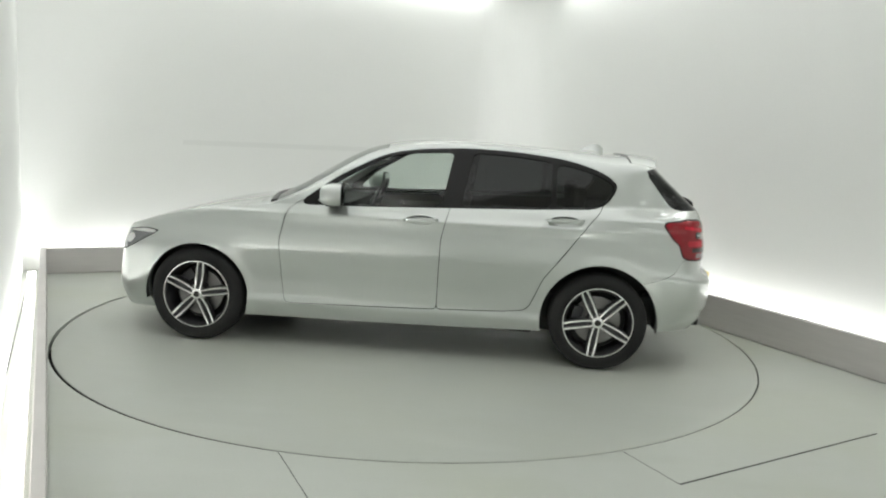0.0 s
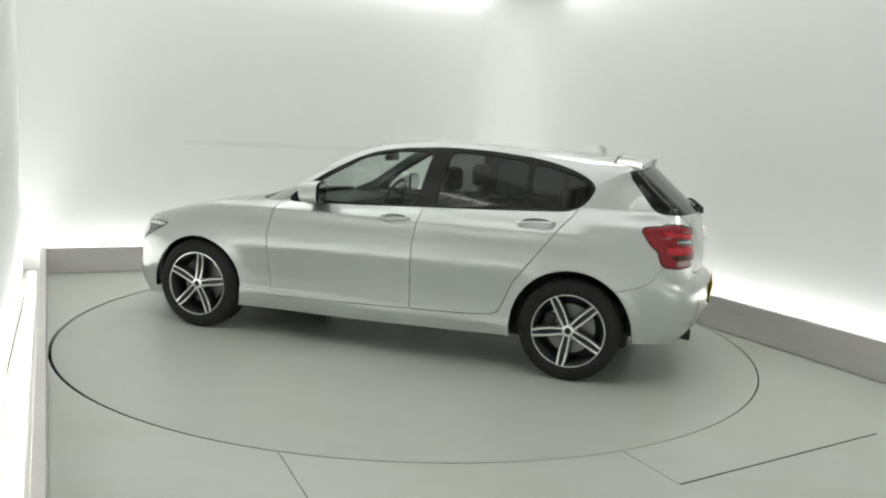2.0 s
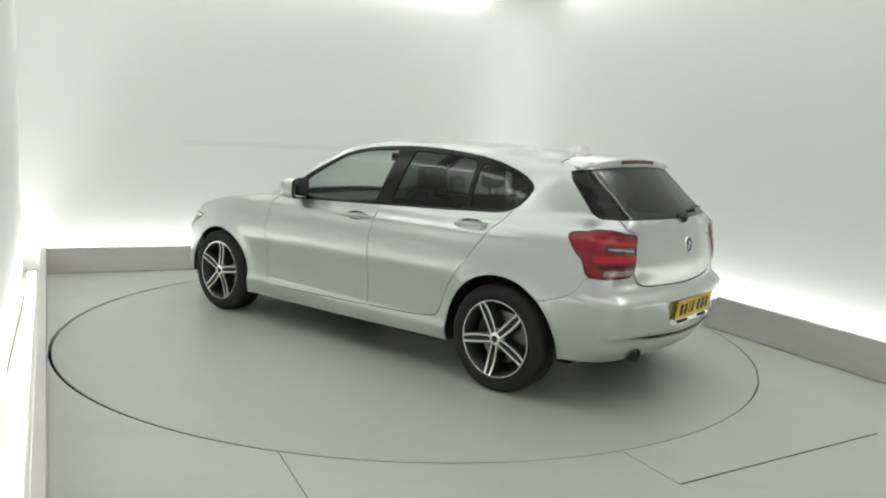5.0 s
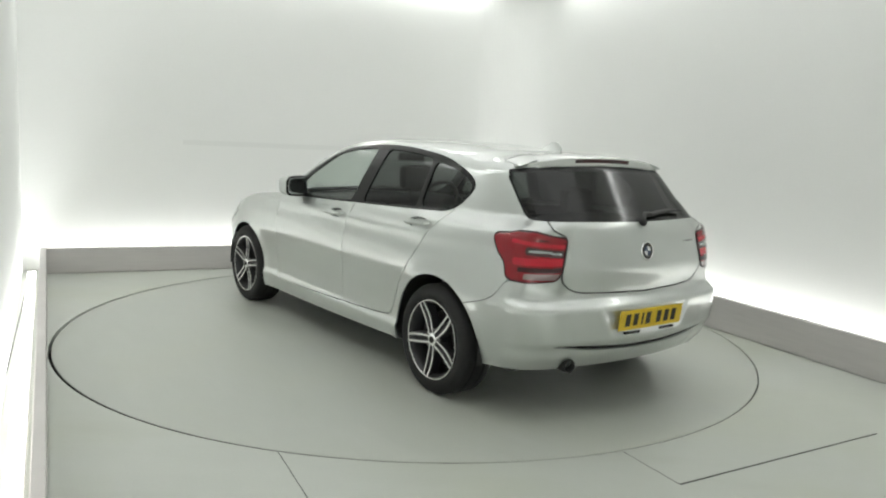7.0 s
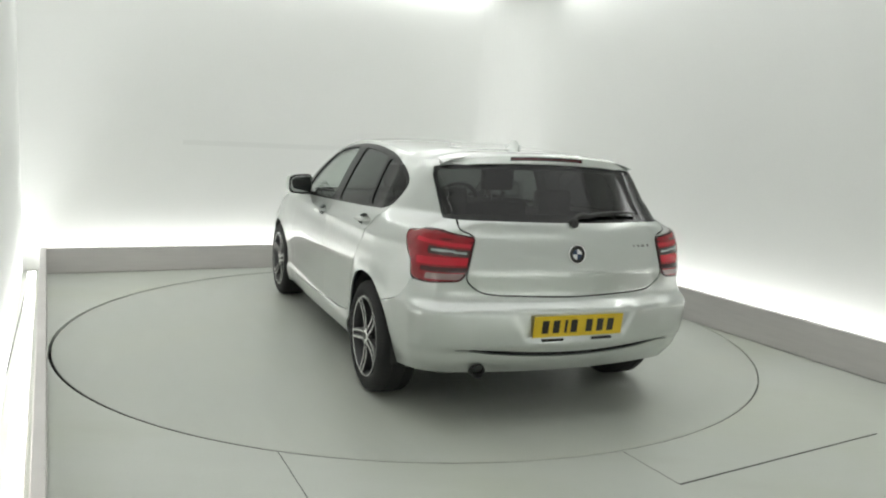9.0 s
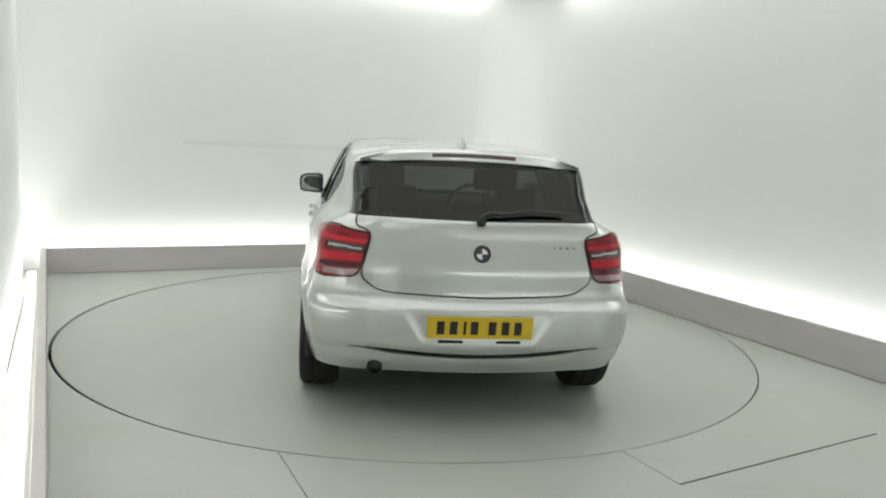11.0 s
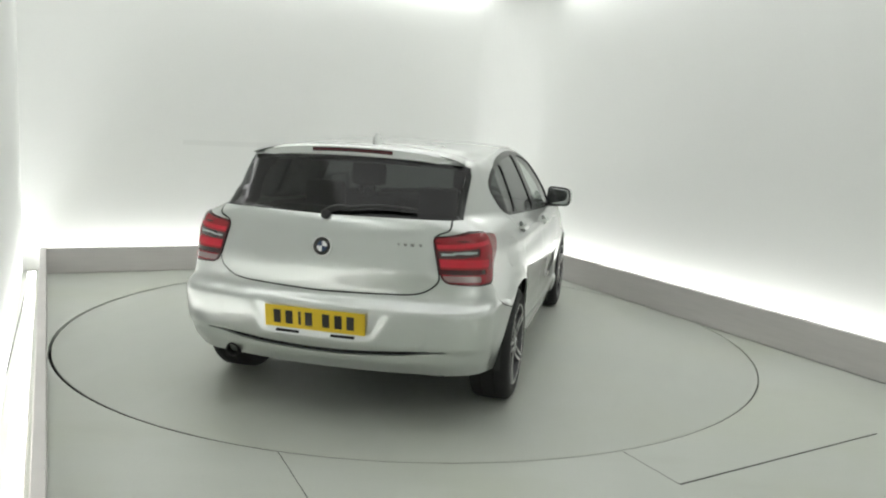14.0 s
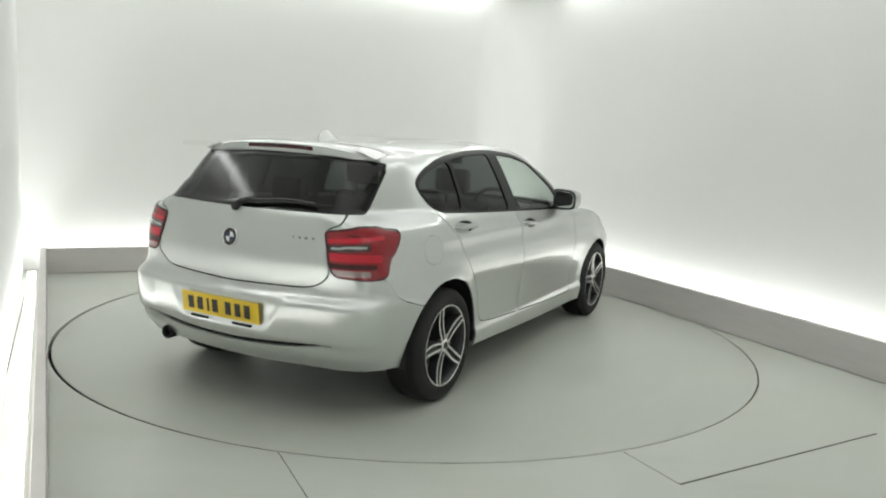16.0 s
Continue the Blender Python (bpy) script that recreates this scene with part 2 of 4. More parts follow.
floor_with_hole()
slab("pit_floor", (-2.6, -2.6, -0.10), (2.6, 2.6, -0.07), SEAM, "dark pit under the turntable gap", "floor")
slab("wall_back", (WALL_L - 0.1, WALL_B, -0.1), (WALL_R + 0.1, WALL_B + 0.1, HIGH), WALL, "plain white painted studio back wall", "wall")
slab("wall_right", (WALL_R, WALL_N, -0.1), (WALL_R + 0.1, WALL_B - 0.002, HIGH), WALL, "plain white painted studio side wall", "wall")
slab("wall_left", (WALL_L - 0.1, WALL_N, -0.1), (WALL_L, WALL_B - 0.002, HIGH), WALL, "plain white painted studio side wall", "wall")
# unseen wall, added to close the bay behind the camera
slab("wall_near", (WALL_L - 0.1, WALL_N - 0.1, -0.1), (WALL_R + 0.1, WALL_N - 0.002, HIGH), WALL, "plain white wall added unseen behind the camera", "wall")
slab("ceiling", (WALL_L - 0.1, WALL_N - 0.1, HIGH + 0.002), (WALL_R + 0.1, WALL_B + 0.1, HIGH + 0.1), WALL, "plain white studio ceiling", "ceiling")
T = 0.05


def wall_cove():
    """The rounded corner where the back wall runs into the side wall."""
    r, verts, faces = 0.60, [], []
    for i in range(17):
        w = math.pi / 2 * i / 16
        a, b = WALL_R - r + r * math.sin(w) - 0.0008, WALL_B - r + r * math.cos(w) - 0.0008
        verts += [bay(a, b, 0.0), bay(a, b, HIGH)]
        if i:
            faces.append((2 * i - 2, 2 * i, 2 * i + 1, 2 * i - 1))
    k = len(verts)
    verts += [bay(WALL_R - 0.003, WALL_B - 0.003, 0.0), bay(WALL_R - 0.003, WALL_B - 0.003, HIGH)]
    faces += [(2 * i - 2, k, 2 * i) for i in range(1, 17)] + [(2 * i - 1, 2 * i + 1, k + 1) for i in range(1, 17)]
    return tagged(mesh_object("wall_cove", verts, faces, WALL, smooth=False), "white painted rounded wall corner", "wall", kind="structure")


wall_cove()
# thin band, slightly greyer than the wall paint
slab("wall_trim", (-1.25, WALL_B - 0.003, 1.235), (1.6, WALL_B - 0.0005, 1.285), FAINT_GREY, "faint grey band along the back wall", "trim")
# thin dark bar added in place of a slit line in the trough
edge = [(-2.604, 1.52), (-2.600, 1.52), (-2.660, -1.17), (-2.664, -1.17)]
verts = [bay(p, q, z) for z in (0.225, 0.236) for p, q in edge]
tagged(mesh_object("trough_edge", verts, [(4, 5, 6, 7), (3, 2, 1, 0), (0, 1, 5, 4), (1, 2, 6, 5), (2, 3, 7, 6), (3, 0, 4, 7)], SEAM), "thin dark slit line in the light trough", "trim", kind="structure")
slab("kerb_back", (KERB_L, KERB_B, 0.004), (KERB_R, KERB_B + T, KERB_H), KERB, "low grey panelled upstand before the back wall", "kerb", 0.004)
slab("kerb_right", (KERB_R, -6.0, 0.004), (KERB_R + T, KERB_B + T, KERB_H + 0.03), KERB, "low grey panelled upstand along the side wall", "kerb", 0.004)
slab("kerb_left", (KERB_L - T, -4.2, 0.004), (KERB_L, KERB_B + T, KERB_H), KERB, "low grey panelled upstand along the side wall", "kerb", 0.004)


def light_strip(a0, a1, b0, b1, z, up, label, group):
    """A long lamp: an aluminium channel and a glowing diffuser."""
    ob = empty("light_strip")
    tagged(ob, label, "light strip", group)
    bm = bmesh.new()
    box(bm, (a0, b0, z), (a1, b1, z + 0.02), 0.003, pose(0, 0, 0, 0, 0, 25))
    part("channel", bm, KERB, ob, "grey metal channel")
    bm = bmesh.new()
    lo, hi = (z + 0.021, z + 0.05) if up else (z - 0.03, z - 0.001)
    box(bm, (a0 + 0.008, b0 + 0.008, lo), (a1 - 0.008, b1 - 0.008, hi), 0.008, pose(0, 0, 0, 0, 0, 25))
    part("diffuser", bm, STRIP, ob, "glowing white diffuser")
    return ob


GROUP = "light strips behind the kerb"
light_strip(WALL_L + 0.3, WALL_R - 0.65, WALL_B - 0.12, WALL_B - 0.04, 0.004, True, "white light strip lying behind the low kerb", GROUP)
light_strip(WALL_R - 0.12, WALL_R - 0.04, -4.2, 2.25, 0.004, True, "white light strip lying behind the low kerb", GROUP)
light_strip(WALL_L + 0.04, WALL_L + 0.12, -4.2, 2.6, 0.004, True, "white light strip lying behind the low kerb", GROUP)
# added fitting for the near fill, out of view
light_strip(WALL_L + 0.3, WALL_R - 0.3, WALL_N + 0.04, WALL_N + 0.12, 0.004, True, "added white light strip at the foot of the unseen near wall", GROUP)
GROUP = "light strips under the ceiling edge"
light_strip(-2.5, 2.15, WALL_B - 0.13, WALL_B - 0.05, HIGH - 0.021, False, "white light strip fixed under the ceiling edge", GROUP)
light_strip(WALL_R - 0.13, WALL_R - 0.05, -3.8, 2.0, HIGH - 0.021, False, "white light strip fixed under the ceiling edge", GROUP)
# added fitting for the left wall's fill
light_strip(WALL_L + 0.05, WALL_L + 0.13, -3.8, 2.0, HIGH - 0.021, False, "white light strip fixed under the ceiling edge", GROUP)
# added fitting for the high near fill, out of view
light_strip(-2.4, 2.3, WALL_N + 0.05, WALL_N + 0.13, HIGH - 0.021, False, "white light strip fixed under the ceiling edge", GROUP)
# assumed fitting for the overhead fill, above the view
ceiling_light = empty("ceiling_light")
tagged(ceiling_light, "large white fill panel assumed under the ceiling, out of view", "ceiling light")
bm = bmesh.new()
box(bm, (MID_A - 1.75, -3.15, HIGH - 0.035), (MID_A + 1.75, 1.95, HIGH - 0.002), 0.004, pose(0, 0, 0, 0, 0, 25))
part("frame", bm, KERB, ceiling_light, "grey metal frame")
bm = bmesh.new()
box(bm, (MID_A - 1.7, -3.1, HIGH - 0.042), (MID_A + 1.7, 1.9, HIGH - 0.036), 0.0, pose(0, 0, 0, 0, 0, 25))
part("diffuser", bm, PANEL, ceiling_light, "glowing white diffuser")

# turntable: a thick disc flush with the floor
turntable = empty("turntable")
tagged(turntable, "round grey-green painted turntable set flush in the floor", "turntable")
part("deck", lathe([(TABLE_R - 0.03, -0.05), (TABLE_R - 0.03, 0.0)], 180), TABLE, turntable)
part("edge_ring", lathe([(TABLE_R - 0.0298, -0.05), (TABLE_R - 0.0298, 0.0), (TABLE_R - 0.009, 0.0), (TABLE_R - 0.006, -0.003), (TABLE_R - 0.006, -0.05)], 180, close=False), TABLE, turntable, "painted steel edge ring")

# near-black sheet round the ring, putting the gap's shade into colour
part("edge_skirt", lathe([(TABLE_R - 0.0056, -0.05), (TABLE_R - 0.0056, -0.0035)], 180, close=False), SEAM, turntable, "near-black skirt that darkens the gap round the turntable")

# ---------------------------------------------------------------- the car: one skin, then cut into panels
car = empty("hatchback_car")
tagged(car, "silver metallic five-door hatchback standing on the turntable", "car")
AXLE, HUB = 1.345, 0.315

plan_w = pchip([2.1, 1.75, 1.345, 0.75, 0.0, -0.6, -1.0, -1.345, -1.6, -1.8, -2.2], [0.76, 0.81, 0.858, 0.868, 0.886, 0.89, 0.893, 0.898, 0.872, 0.85, 0.82])
side_v = pchip([0.12, 0.2, 0.26, 0.31, 0.35, 0.42, 0.55, 0.68, 0.78, 0.86, 0.908, 0.92, 0.945, 1.0, 1.08],
               [-0.09, -0.045, -0.026, -0.018, -0.030, -0.03, -0.018, -0.004, -0.010, -0.023, -0.022, -0.030, -0.046, -0.075, -0.165])
end_v = pchip([0.12, 0.26, 0.36, 0.5, 0.62, 0.68, 0.78, 0.86, 0.905, 0.94, 1.0, 1.08], [-0.10, -0.050, -0.020, 0.002, 0.008, -0.008, -0.030, -0.040, -0.044, -0.053, -0.080, -0.115])
belt_z = pchip([2.1, 1.9, 1.73, 1.5, 1.3, 0.95, 0.66, -0.35, -1.33, -2.1], [0.695, 0.745, 0.812, 0.882, 0.918, 0.952, 0.965, 1.002, 1.045, 1.075])
roof_z = pchip([0.95, 0.85, 0.118, -0.1, -0.44, -0.7, -1.07, -1.4, -1.6], [0.95, 0.995, 1.340, 1.387, 1.410, 1.406, 1.384, 1.357, 1.334])
floor_z = pchip([2.1, 1.7, 1.0, -1.0, -1.7, -2.1], [0.165, 0.19, 0.195, 0.232, 0.27, 0.285])
tail_x = pchip([0.2, 0.285, 0.36, 0.41, 0.426, 0.45, 0.55, 0.605, 0.62, 0.662, 0.70, 0.80, 0.88, 0.965, 0.985, 1.05, 1.09, 1.2, 1.33],
               [2.02, 2.075, 2.128, 2.142, 2.158, 2.164, 2.170, 2.170, 2.160, 2.108, 2.103, 2.108, 2.098, 2.083, 2.078, 2.047, 2.002, 1.878, 1.732])
nose_x = pchip([0.15, 0.3, 0.45, 0.6, 0.72, 0.8, 1.0], [2.04, 2.10, 2.115, 2.09, 2.04, 1.98, 1.9])
crown = pchip([2.1, 1.2, 0.95, 0.5, 0.1, -0.5, -1.0, -1.3, -1.55, -1.72], [0.03, 0.025, 0.03, 0.08, 0.095, 0.075, 0.090, 0.13, 0.15, 0.13])
bulge = pchip([2.1, 1.2, 0.85, 0.3, 0.0, -0.4, -2.2], [0.0, 0.05, 0.20, 0.22, 0.10, 0.0, 0.0])
TAIL_R = pchip([0.2, 0.6, 0.95, 1.08, 1.35], [0.30, 0.29, 0.265, 0.19, 0.15])


slope_1 = pchip([0.9, 0.1, -0.4, -1.0, -1.4, -1.6, -1.9], [0.30, 0.30, 0.36, 0.35, 0.40, 0.26, 0.22])
slope_2 = pchip([0.9, 0.1, -0.4, -1.0, -1.4, -1.6, -1.9], [0.42, 0.42, 0.28, 0.22, 0.12, 0.0, 0.0])


def half_width(x, z):
    zb = belt_z(x)
    low = np.minimum(z, zb)
    lean = pchip([2.1, 1.3, 0.6, 0.0, -2.2], [0.07, 0.05, 0.012, 0.0, 0.0])(x)
    end = np.clip((np.abs(x) - 1.15) / 0.45, 0, 1)
    w = plan_w(x) + (1 - end) * side_v(low) + end * end_v(low) - lean * np.exp((low - zb) / 0.035)
    for ax, r in ((AXLE, 0.352), (-AXLE, 0.378)):
        d = np.hypot(x - ax, z - HUB) - r
        w = w + 0.012 * np.exp(-(np.abs(d) / 0.045) ** 2) * (z < 0.8)
    h = np.maximum(z - zb, 0)
    rise = np.clip((z - 0.985) / 0.085, 0, 1)
    w = w - 0.10 * rise * rise * (3 - 2 * rise) * np.clip((-1.25 - x) / 0.50, 0, 1)
    w = w - 0.028 * np.exp(np.minimum(z - roof_z(x), 0) / 0.022) * (h > 0) * np.clip(h / 0.1, 0, 1)
    return w - slope_1(x) * h - slope_2(x) * h * h


def skin_point(s, z):
    """A point of the left half: s runs nose (-2) - front corner (-1) - side (0 to 1) - tail corner (2) - tail middle (3)."""
    xr, rr, xf, rf = -tail_x(z), TAIL_R(z), nose_x(z), 0.42
    back, front = xr + rr, xf - rf
    if s <= -1:
        y = (half_width(front, z) - 0.30) * (s + 2)
        return xf - 0.38 * y * y, y
    if s < 0 or s > 1:
        u = s + 1 if s < 0 else s - 1
        e, r = (front, 0.30) if s < 0 else (back, rr)
        w0 = half_width(e, z)
        yb = w0 - r
        xb = xf - 0.38 * yb * yb if s < 0 else xr + 0.24 * yb * yb
        if s > 2:
            y = yb * (3 - s)
            dent = (np.clip((0.29 + 0.55 * (z - 0.455) - abs(y)) / 0.022, 0, 1) * np.clip((z - 0.455) / 0.025, 0, 1) * np.clip((0.632 - z) / 0.02, 0, 1))
            return xr + 0.24 * y * y + 0.009 * dent * dent * (3 - 2 * dent), y
        slope = (half_width(e, z) - half_width(e + (-0.02 if s < 0 else 0.02), z)) / 0.02
        reach = abs(xb - e)
        a, b = np.array((e, w0)), np.array((xb, yb))
        c = np.array((xb + (e - xb) * 0.10, w0 + slope * reach * 0.5))
        if s < 0:
            a, b, u = b, a, u
        p = (1 - u) ** 2 * a + 2 * u * (1 - u) * c + u * u * b
        return p[0], p[1]
    x = front + (back - front) * s
    return x, half_width(x, z)


STATIONS = ([-2 + i / 10 for i in range(10)] + [-1 + i / 12 for i in range(12)] + [i / 150 for i in range(150)]
            + [1 + i / 26 for i in range(26)] + [2 + i / 36 for i in range(37)])
LOW, UP = 58, 24


def build_skin():
    """Rows of [x, y, z, station, across, station x, on-top] and the faces over them, welded, both halves."""
    cols = []
    for s in STATIONS:
        xn, yn = skin_point(s, 0.75)
        zb, z0 = float(belt_z(xn)), float(floor_z(xn))
        if s > 1:
            yt = skin_point(s, 1.2)[1]
            zu = 1.342 - 0.10 * yt * yt if s > 2 else None
            if zu is None:
                u = s - 1
                zu = (1 - u) * float(roof_z(skin_point(1, 1.2)[0])) + u * (1.342 - 0.10 * skin_point(2, 1.3)[1] ** 2)
        elif xn < 0.95:
            zu = max(float(roof_z(xn)), zb)
        else:
            zu = zb
        col = []
        for k in range(LOW + 1):
            z = z0 + (zb - z0) * k / LOW
            x, y = skin_point(s, z)
            col.append((x, y, z, s, 1.0, x, 0))
        for k in range(1, UP + 1):
            z = zb + (zu - zb) * k / UP
            x, y = skin_point(s, z)
            col.append((x, y, z, s, 1.0, x, 0))
        cols.append(col)
    rows, faces, index = [], [], {}

    def add(p):
        key = (round(p[0], 5), round(p[1], 5), round(p[2], 5))
        if key not in index:
            index[key] = len(rows)
            rows.append(p)
        return index[key]

    def quad(*ids):
        ids = [a for i, a in enumerate(ids) if a != ids[i - 1]]
        if len(ids) > 2:
            faces.append(tuple(ids))
    n = LOW + UP + 1
    for side in (1, -1):
        ids = [[add((p[0], side * p[1], *p[2:])) for p in col] for col in cols]
        for i in range(len(cols) - 1):
            for k in range(n - 1):
                q = (ids[i][k], ids[i + 1][k], ids[i + 1][k + 1], ids[i][k + 1])
                quad(*(q if side > 0 else q[::-1]))
    M = 28
    strips = []
    for col in cols:
        x, y, z, s = col[-1][:4]
        line = []
        for j in range(M + 1):
            m = math.cos(math.pi * j / M)
            yy = y * m
            if j in (0, M):
                line.append(add((x, yy, z, s, 1.0, x, 0)))
            else:
                d = y * y - yy * yy
                lift = y * y * (1 - abs(m) ** 3.2)
                line.append(add((x + float(bulge(x)) * d, yy, z + float(crown(x)) * lift, s, abs(m), x, 1)))
        strips.append(line)
    for a, b in zip(strips, strips[1:]):
        for j in range(M):
            quad(a[j], b[j], b[j + 1], a[j + 1])
    return np.array(rows), faces


class Skin:
    """Points with normals, and the cutting of face sets along level lines of a function."""

    def __init__(self):
        rows, self.faces = build_skin()
        normal = np.zeros((len(rows), 3))
        p = rows[:, :3]
        for f in self.faces:
            a, b, c = p[f[0]], p[f[1]], p[f[2]]
            k = np.cross(b - a, c - a)
            if len(f) == 4:
                k = k + np.cross(c - a, p[f[3]] - a)
            for i in f:
                normal[i] += k
        normal /= np.maximum(np.linalg.norm(normal, axis=1, keepdims=True), 1e-12)
        self.rows = np.hstack([rows, normal])

    def cut(self, faces, fn):
        """Faces inside (fn < 0) and outside."""
        val = fn(self.rows)
        val = np.where(np.abs(val) < 1e-7, 1e-7, val)
        pos = val > 0
        inner, outer, made, extra = [], [], {}, []
        base = len(self.rows)

        def mid(a, b):
            key = (a, b) if a < b else (b, a)
            if key not in made:
                t = val[a] / (val[a] - val[b])
                r = self.rows[a] * (1 - t) + self.rows[b] * t
                made[key] = base + len(extra)
                extra.append(r)
            return made[key]
        for f in faces:
            k = sum(pos[i] for i in f)
            if k == 0:
                inner.append(f)
            elif k == len(f):
                outer.append(f)
            else:
                ins, outs = [], []
                for a, b in zip(f, f[1:] + f[:1]):
                    (outs if pos[a] else ins).append(a)
                    if pos[a] != pos[b]:
                        c = mid(a, b)
                        ins.append(c)
                        outs.append(c)
                if len(ins) > 2:
                    inner.append(tuple(ins))
                if len(outs) > 2:
                    outer.append(tuple(outs))
        if extra:
            self.rows = np.vstack([self.rows, np.array(extra)])
        return inner, outer

    def split(self, faces, fn):
        """Split an explicit face set by a per-face test, without cutting."""
        a, b = [], []
        for f in faces:
            (a if fn(self.rows[list(f)].mean(axis=0)) else b).append(f)
        return a, b

    def panel(self, name, faces, mat, parent, flange=0.016, sink=0.0, label="", inside=None):
        """A face set as one mesh, its rim folded inwards."""
        if not faces:
            return None
        used = sorted({i for f in faces for i in f})
        new_id = {o: i for i, o in enumerate(used)}
        r = self.rows[used]
        nn = r[:, 7:10] / np.maximum(np.linalg.norm(r[:, 7:10], axis=1, keepdims=True), 1e-9)
        pts = r[:, :3] - nn * sink
        fs = [tuple(new_id[i] for i in f) for f in faces]
        verts, norms = [tuple(p) for p in pts], [tuple(n) for n in nn]
        if flange:
            seen = {}
            for f in fs:
                for a, b in zip(f, f[1:] + f[:1]):
                    seen[(a, b)] = True
            rim = [(a, b) for a, b in seen if (b, a) not in seen]
            out = {}
            for a, b in rim:
                e = pts[b] - pts[a]
                w = np.cross(e, nn[a])
                out[a] = out.get(a, 0) + w
                out[b] = out.get(b, 0) + w
            up, down = {}, {}
            for v, w in out.items():
                w = w / max(np.linalg.norm(w), 1e-9)
                up[v], down[v] = len(verts), len(verts) + 1
                verts += [tuple(pts[v]), tuple(pts[v] - nn[v] * flange)]
                norms += [tuple(w), tuple(w)]
            fs += [(up[b], up[a], down[a], down[b]) for a, b in rim]
        ob = mesh_object(name, verts, fs, mat, parent, label, smooth=True)
        ob.data.normals_split_custom_set_from_vertices(norms)
        return ob


def islands(faces):
    """The connected groups of a face set."""
    root = {}

    def top(i):
        while root.setdefault(i, i) != i:
            root[i] = root[root[i]]
            i = root[i]
        return i
    for f in faces:
        for i in f[1:]:
            root[top(i)] = top(f[0])
    groups = {}
    for f in faces:
        groups.setdefault(top(f[0]), []).append(f)
    return [g for g in groups.values() if len(g) > 2]


def pieces(name, faces, *rest):
    """Each connected group of a face set as a part of its own."""
    for g in islands(faces):
        skin.panel(name, g, *rest)


def outline(points, rounds=2, most=0.03):
    """A closed outline with its corners rounded off, by no more than a given length."""
    p = np.array(points, float)
    for _ in range(rounds):
        q = np.roll(p, -1, axis=0)
        k = np.minimum(0.25, most / np.maximum(np.linalg.norm(q - p, axis=1), 1e-9))[:, None]
        p = np.stack([(1 - k) * p + k * q, k * p + (1 - k) * q], 1).reshape(-1, 2)
        most *= 0.45
    return p


def distance(p, u, v):
    """Signed distance to a closed outline, negative inside."""
    best, inside = np.full(len(u), 1e9), np.zeros(len(u), bool)
    for (ax, ay), (bx, by) in zip(p, np.roll(p, -1, axis=0)):
        dx, dy = bx - ax, by - ay
        t = np.clip(((u - ax) * dx + (v - ay) * dy) / max(dx * dx + dy * dy, 1e-12), 0, 1)
        best = np.minimum(best, np.hypot(u - ax - t * dx, v - ay - t * dy))
        cross = ((ay > v) != (by > v)) & (u < dx * (v - ay) / (dy if abs(dy) > 1e-12 else 1e-12) + ax)
        inside ^= cross
    return np.where(inside, -best, best)


def on_side(p, grow=0.0):
    return lambda r: np.maximum(distance(p, r[:, 0], r[:, 2]) - grow, 0.42 - np.abs(r[:, 1]))


def on_tail(p, grow=0.0):
    return lambda r: np.maximum(distance(p, r[:, 1], r[:, 2]) - grow, r[:, 0] + 1.55)


def run_length(s):
    """About how far round the car a station lies, in metres."""
    return np.where(s < 0, s * 0.45, np.where(s < 1, s * 3.45, np.where(s < 2, 3.45 + (s - 1) * 0.42, 3.87 + (s - 2) * 0.53)))


def on_corner(p, grow=0.0):
    """Regions in station and height."""
    q = np.stack([run_length(p[:, 0]), p[:, 1]], 1)
    return lambda r: np.maximum(distance(q, run_length(r[:, 3]), r[:, 2]) - grow, np.where(r[:, 6] > 0.5, 1.0, -1.0))


def mirrored(points):
    return list(points) + [(-y, z) for y, z in reversed(points) if abs(y) > 1e-6]


GAP, GATE_GAP = 0.0026, 0.0042
DLO = outline([(0.69, 0.962), (0.42, 1.165), (0.12, 1.325), (-0.10, 1.368), (-0.44, 1.39), (-0.75, 1.382), (-1.08, 1.350), (-1.29, 1.295),
               (-1.415, 1.225), (-1.428, 1.165), (-1.335, 1.043), (-0.9, 1.020), (-0.35, 0.998), (0.25, 0.974)], 2, 0.06)
PANE_F = outline([(0.56, 0.990), (0.42, 1.125), (0.12, 1.302), (-0.08, 1.343), (-0.345, 1.36), (-0.285, 1.008), (0.2, 0.990)], 2, 0.02)
PANE_R = outline([(-0.475, 1.362), (-0.75, 1.352), (-0.995, 1.328), (-0.995, 1.036), (-0.415, 1.014)], 2, 0.02)
PANE_Q = outline([(-1.03, 1.322), (-1.27, 1.270), (-1.395, 1.21), (-1.405, 1.165), (-1.322, 1.060), (-1.03, 1.040)], 2, 0.03)
B_POST = [(-0.287, 0.330), (-0.290, 0.55), (-0.297, 0.80), (-0.325, 0.93), (-0.352, 1.02)]
DOOR_F = outline([(0.71, 0.955), (0.745, 0.90), (0.782, 0.72), (0.765, 0.48), (0.745, 0.32), (0.715, 0.300)] + B_POST + [(-0.36, 1.12), (0.0, 1.18), (0.40, 1.10), (0.66, 0.985)], 2, 0.015)
DOOR_R = outline(B_POST[::-1] + [(-0.70, 0.345), (-0.86, 0.360), (-0.895, 0.390), (-0.975, 0.58), (-1.12, 0.775), (-1.242, 0.94), (-1.325, 1.035), (-1.35, 1.12), (-1.0, 1.2), (-0.36, 1.12)], 2, 0.015)
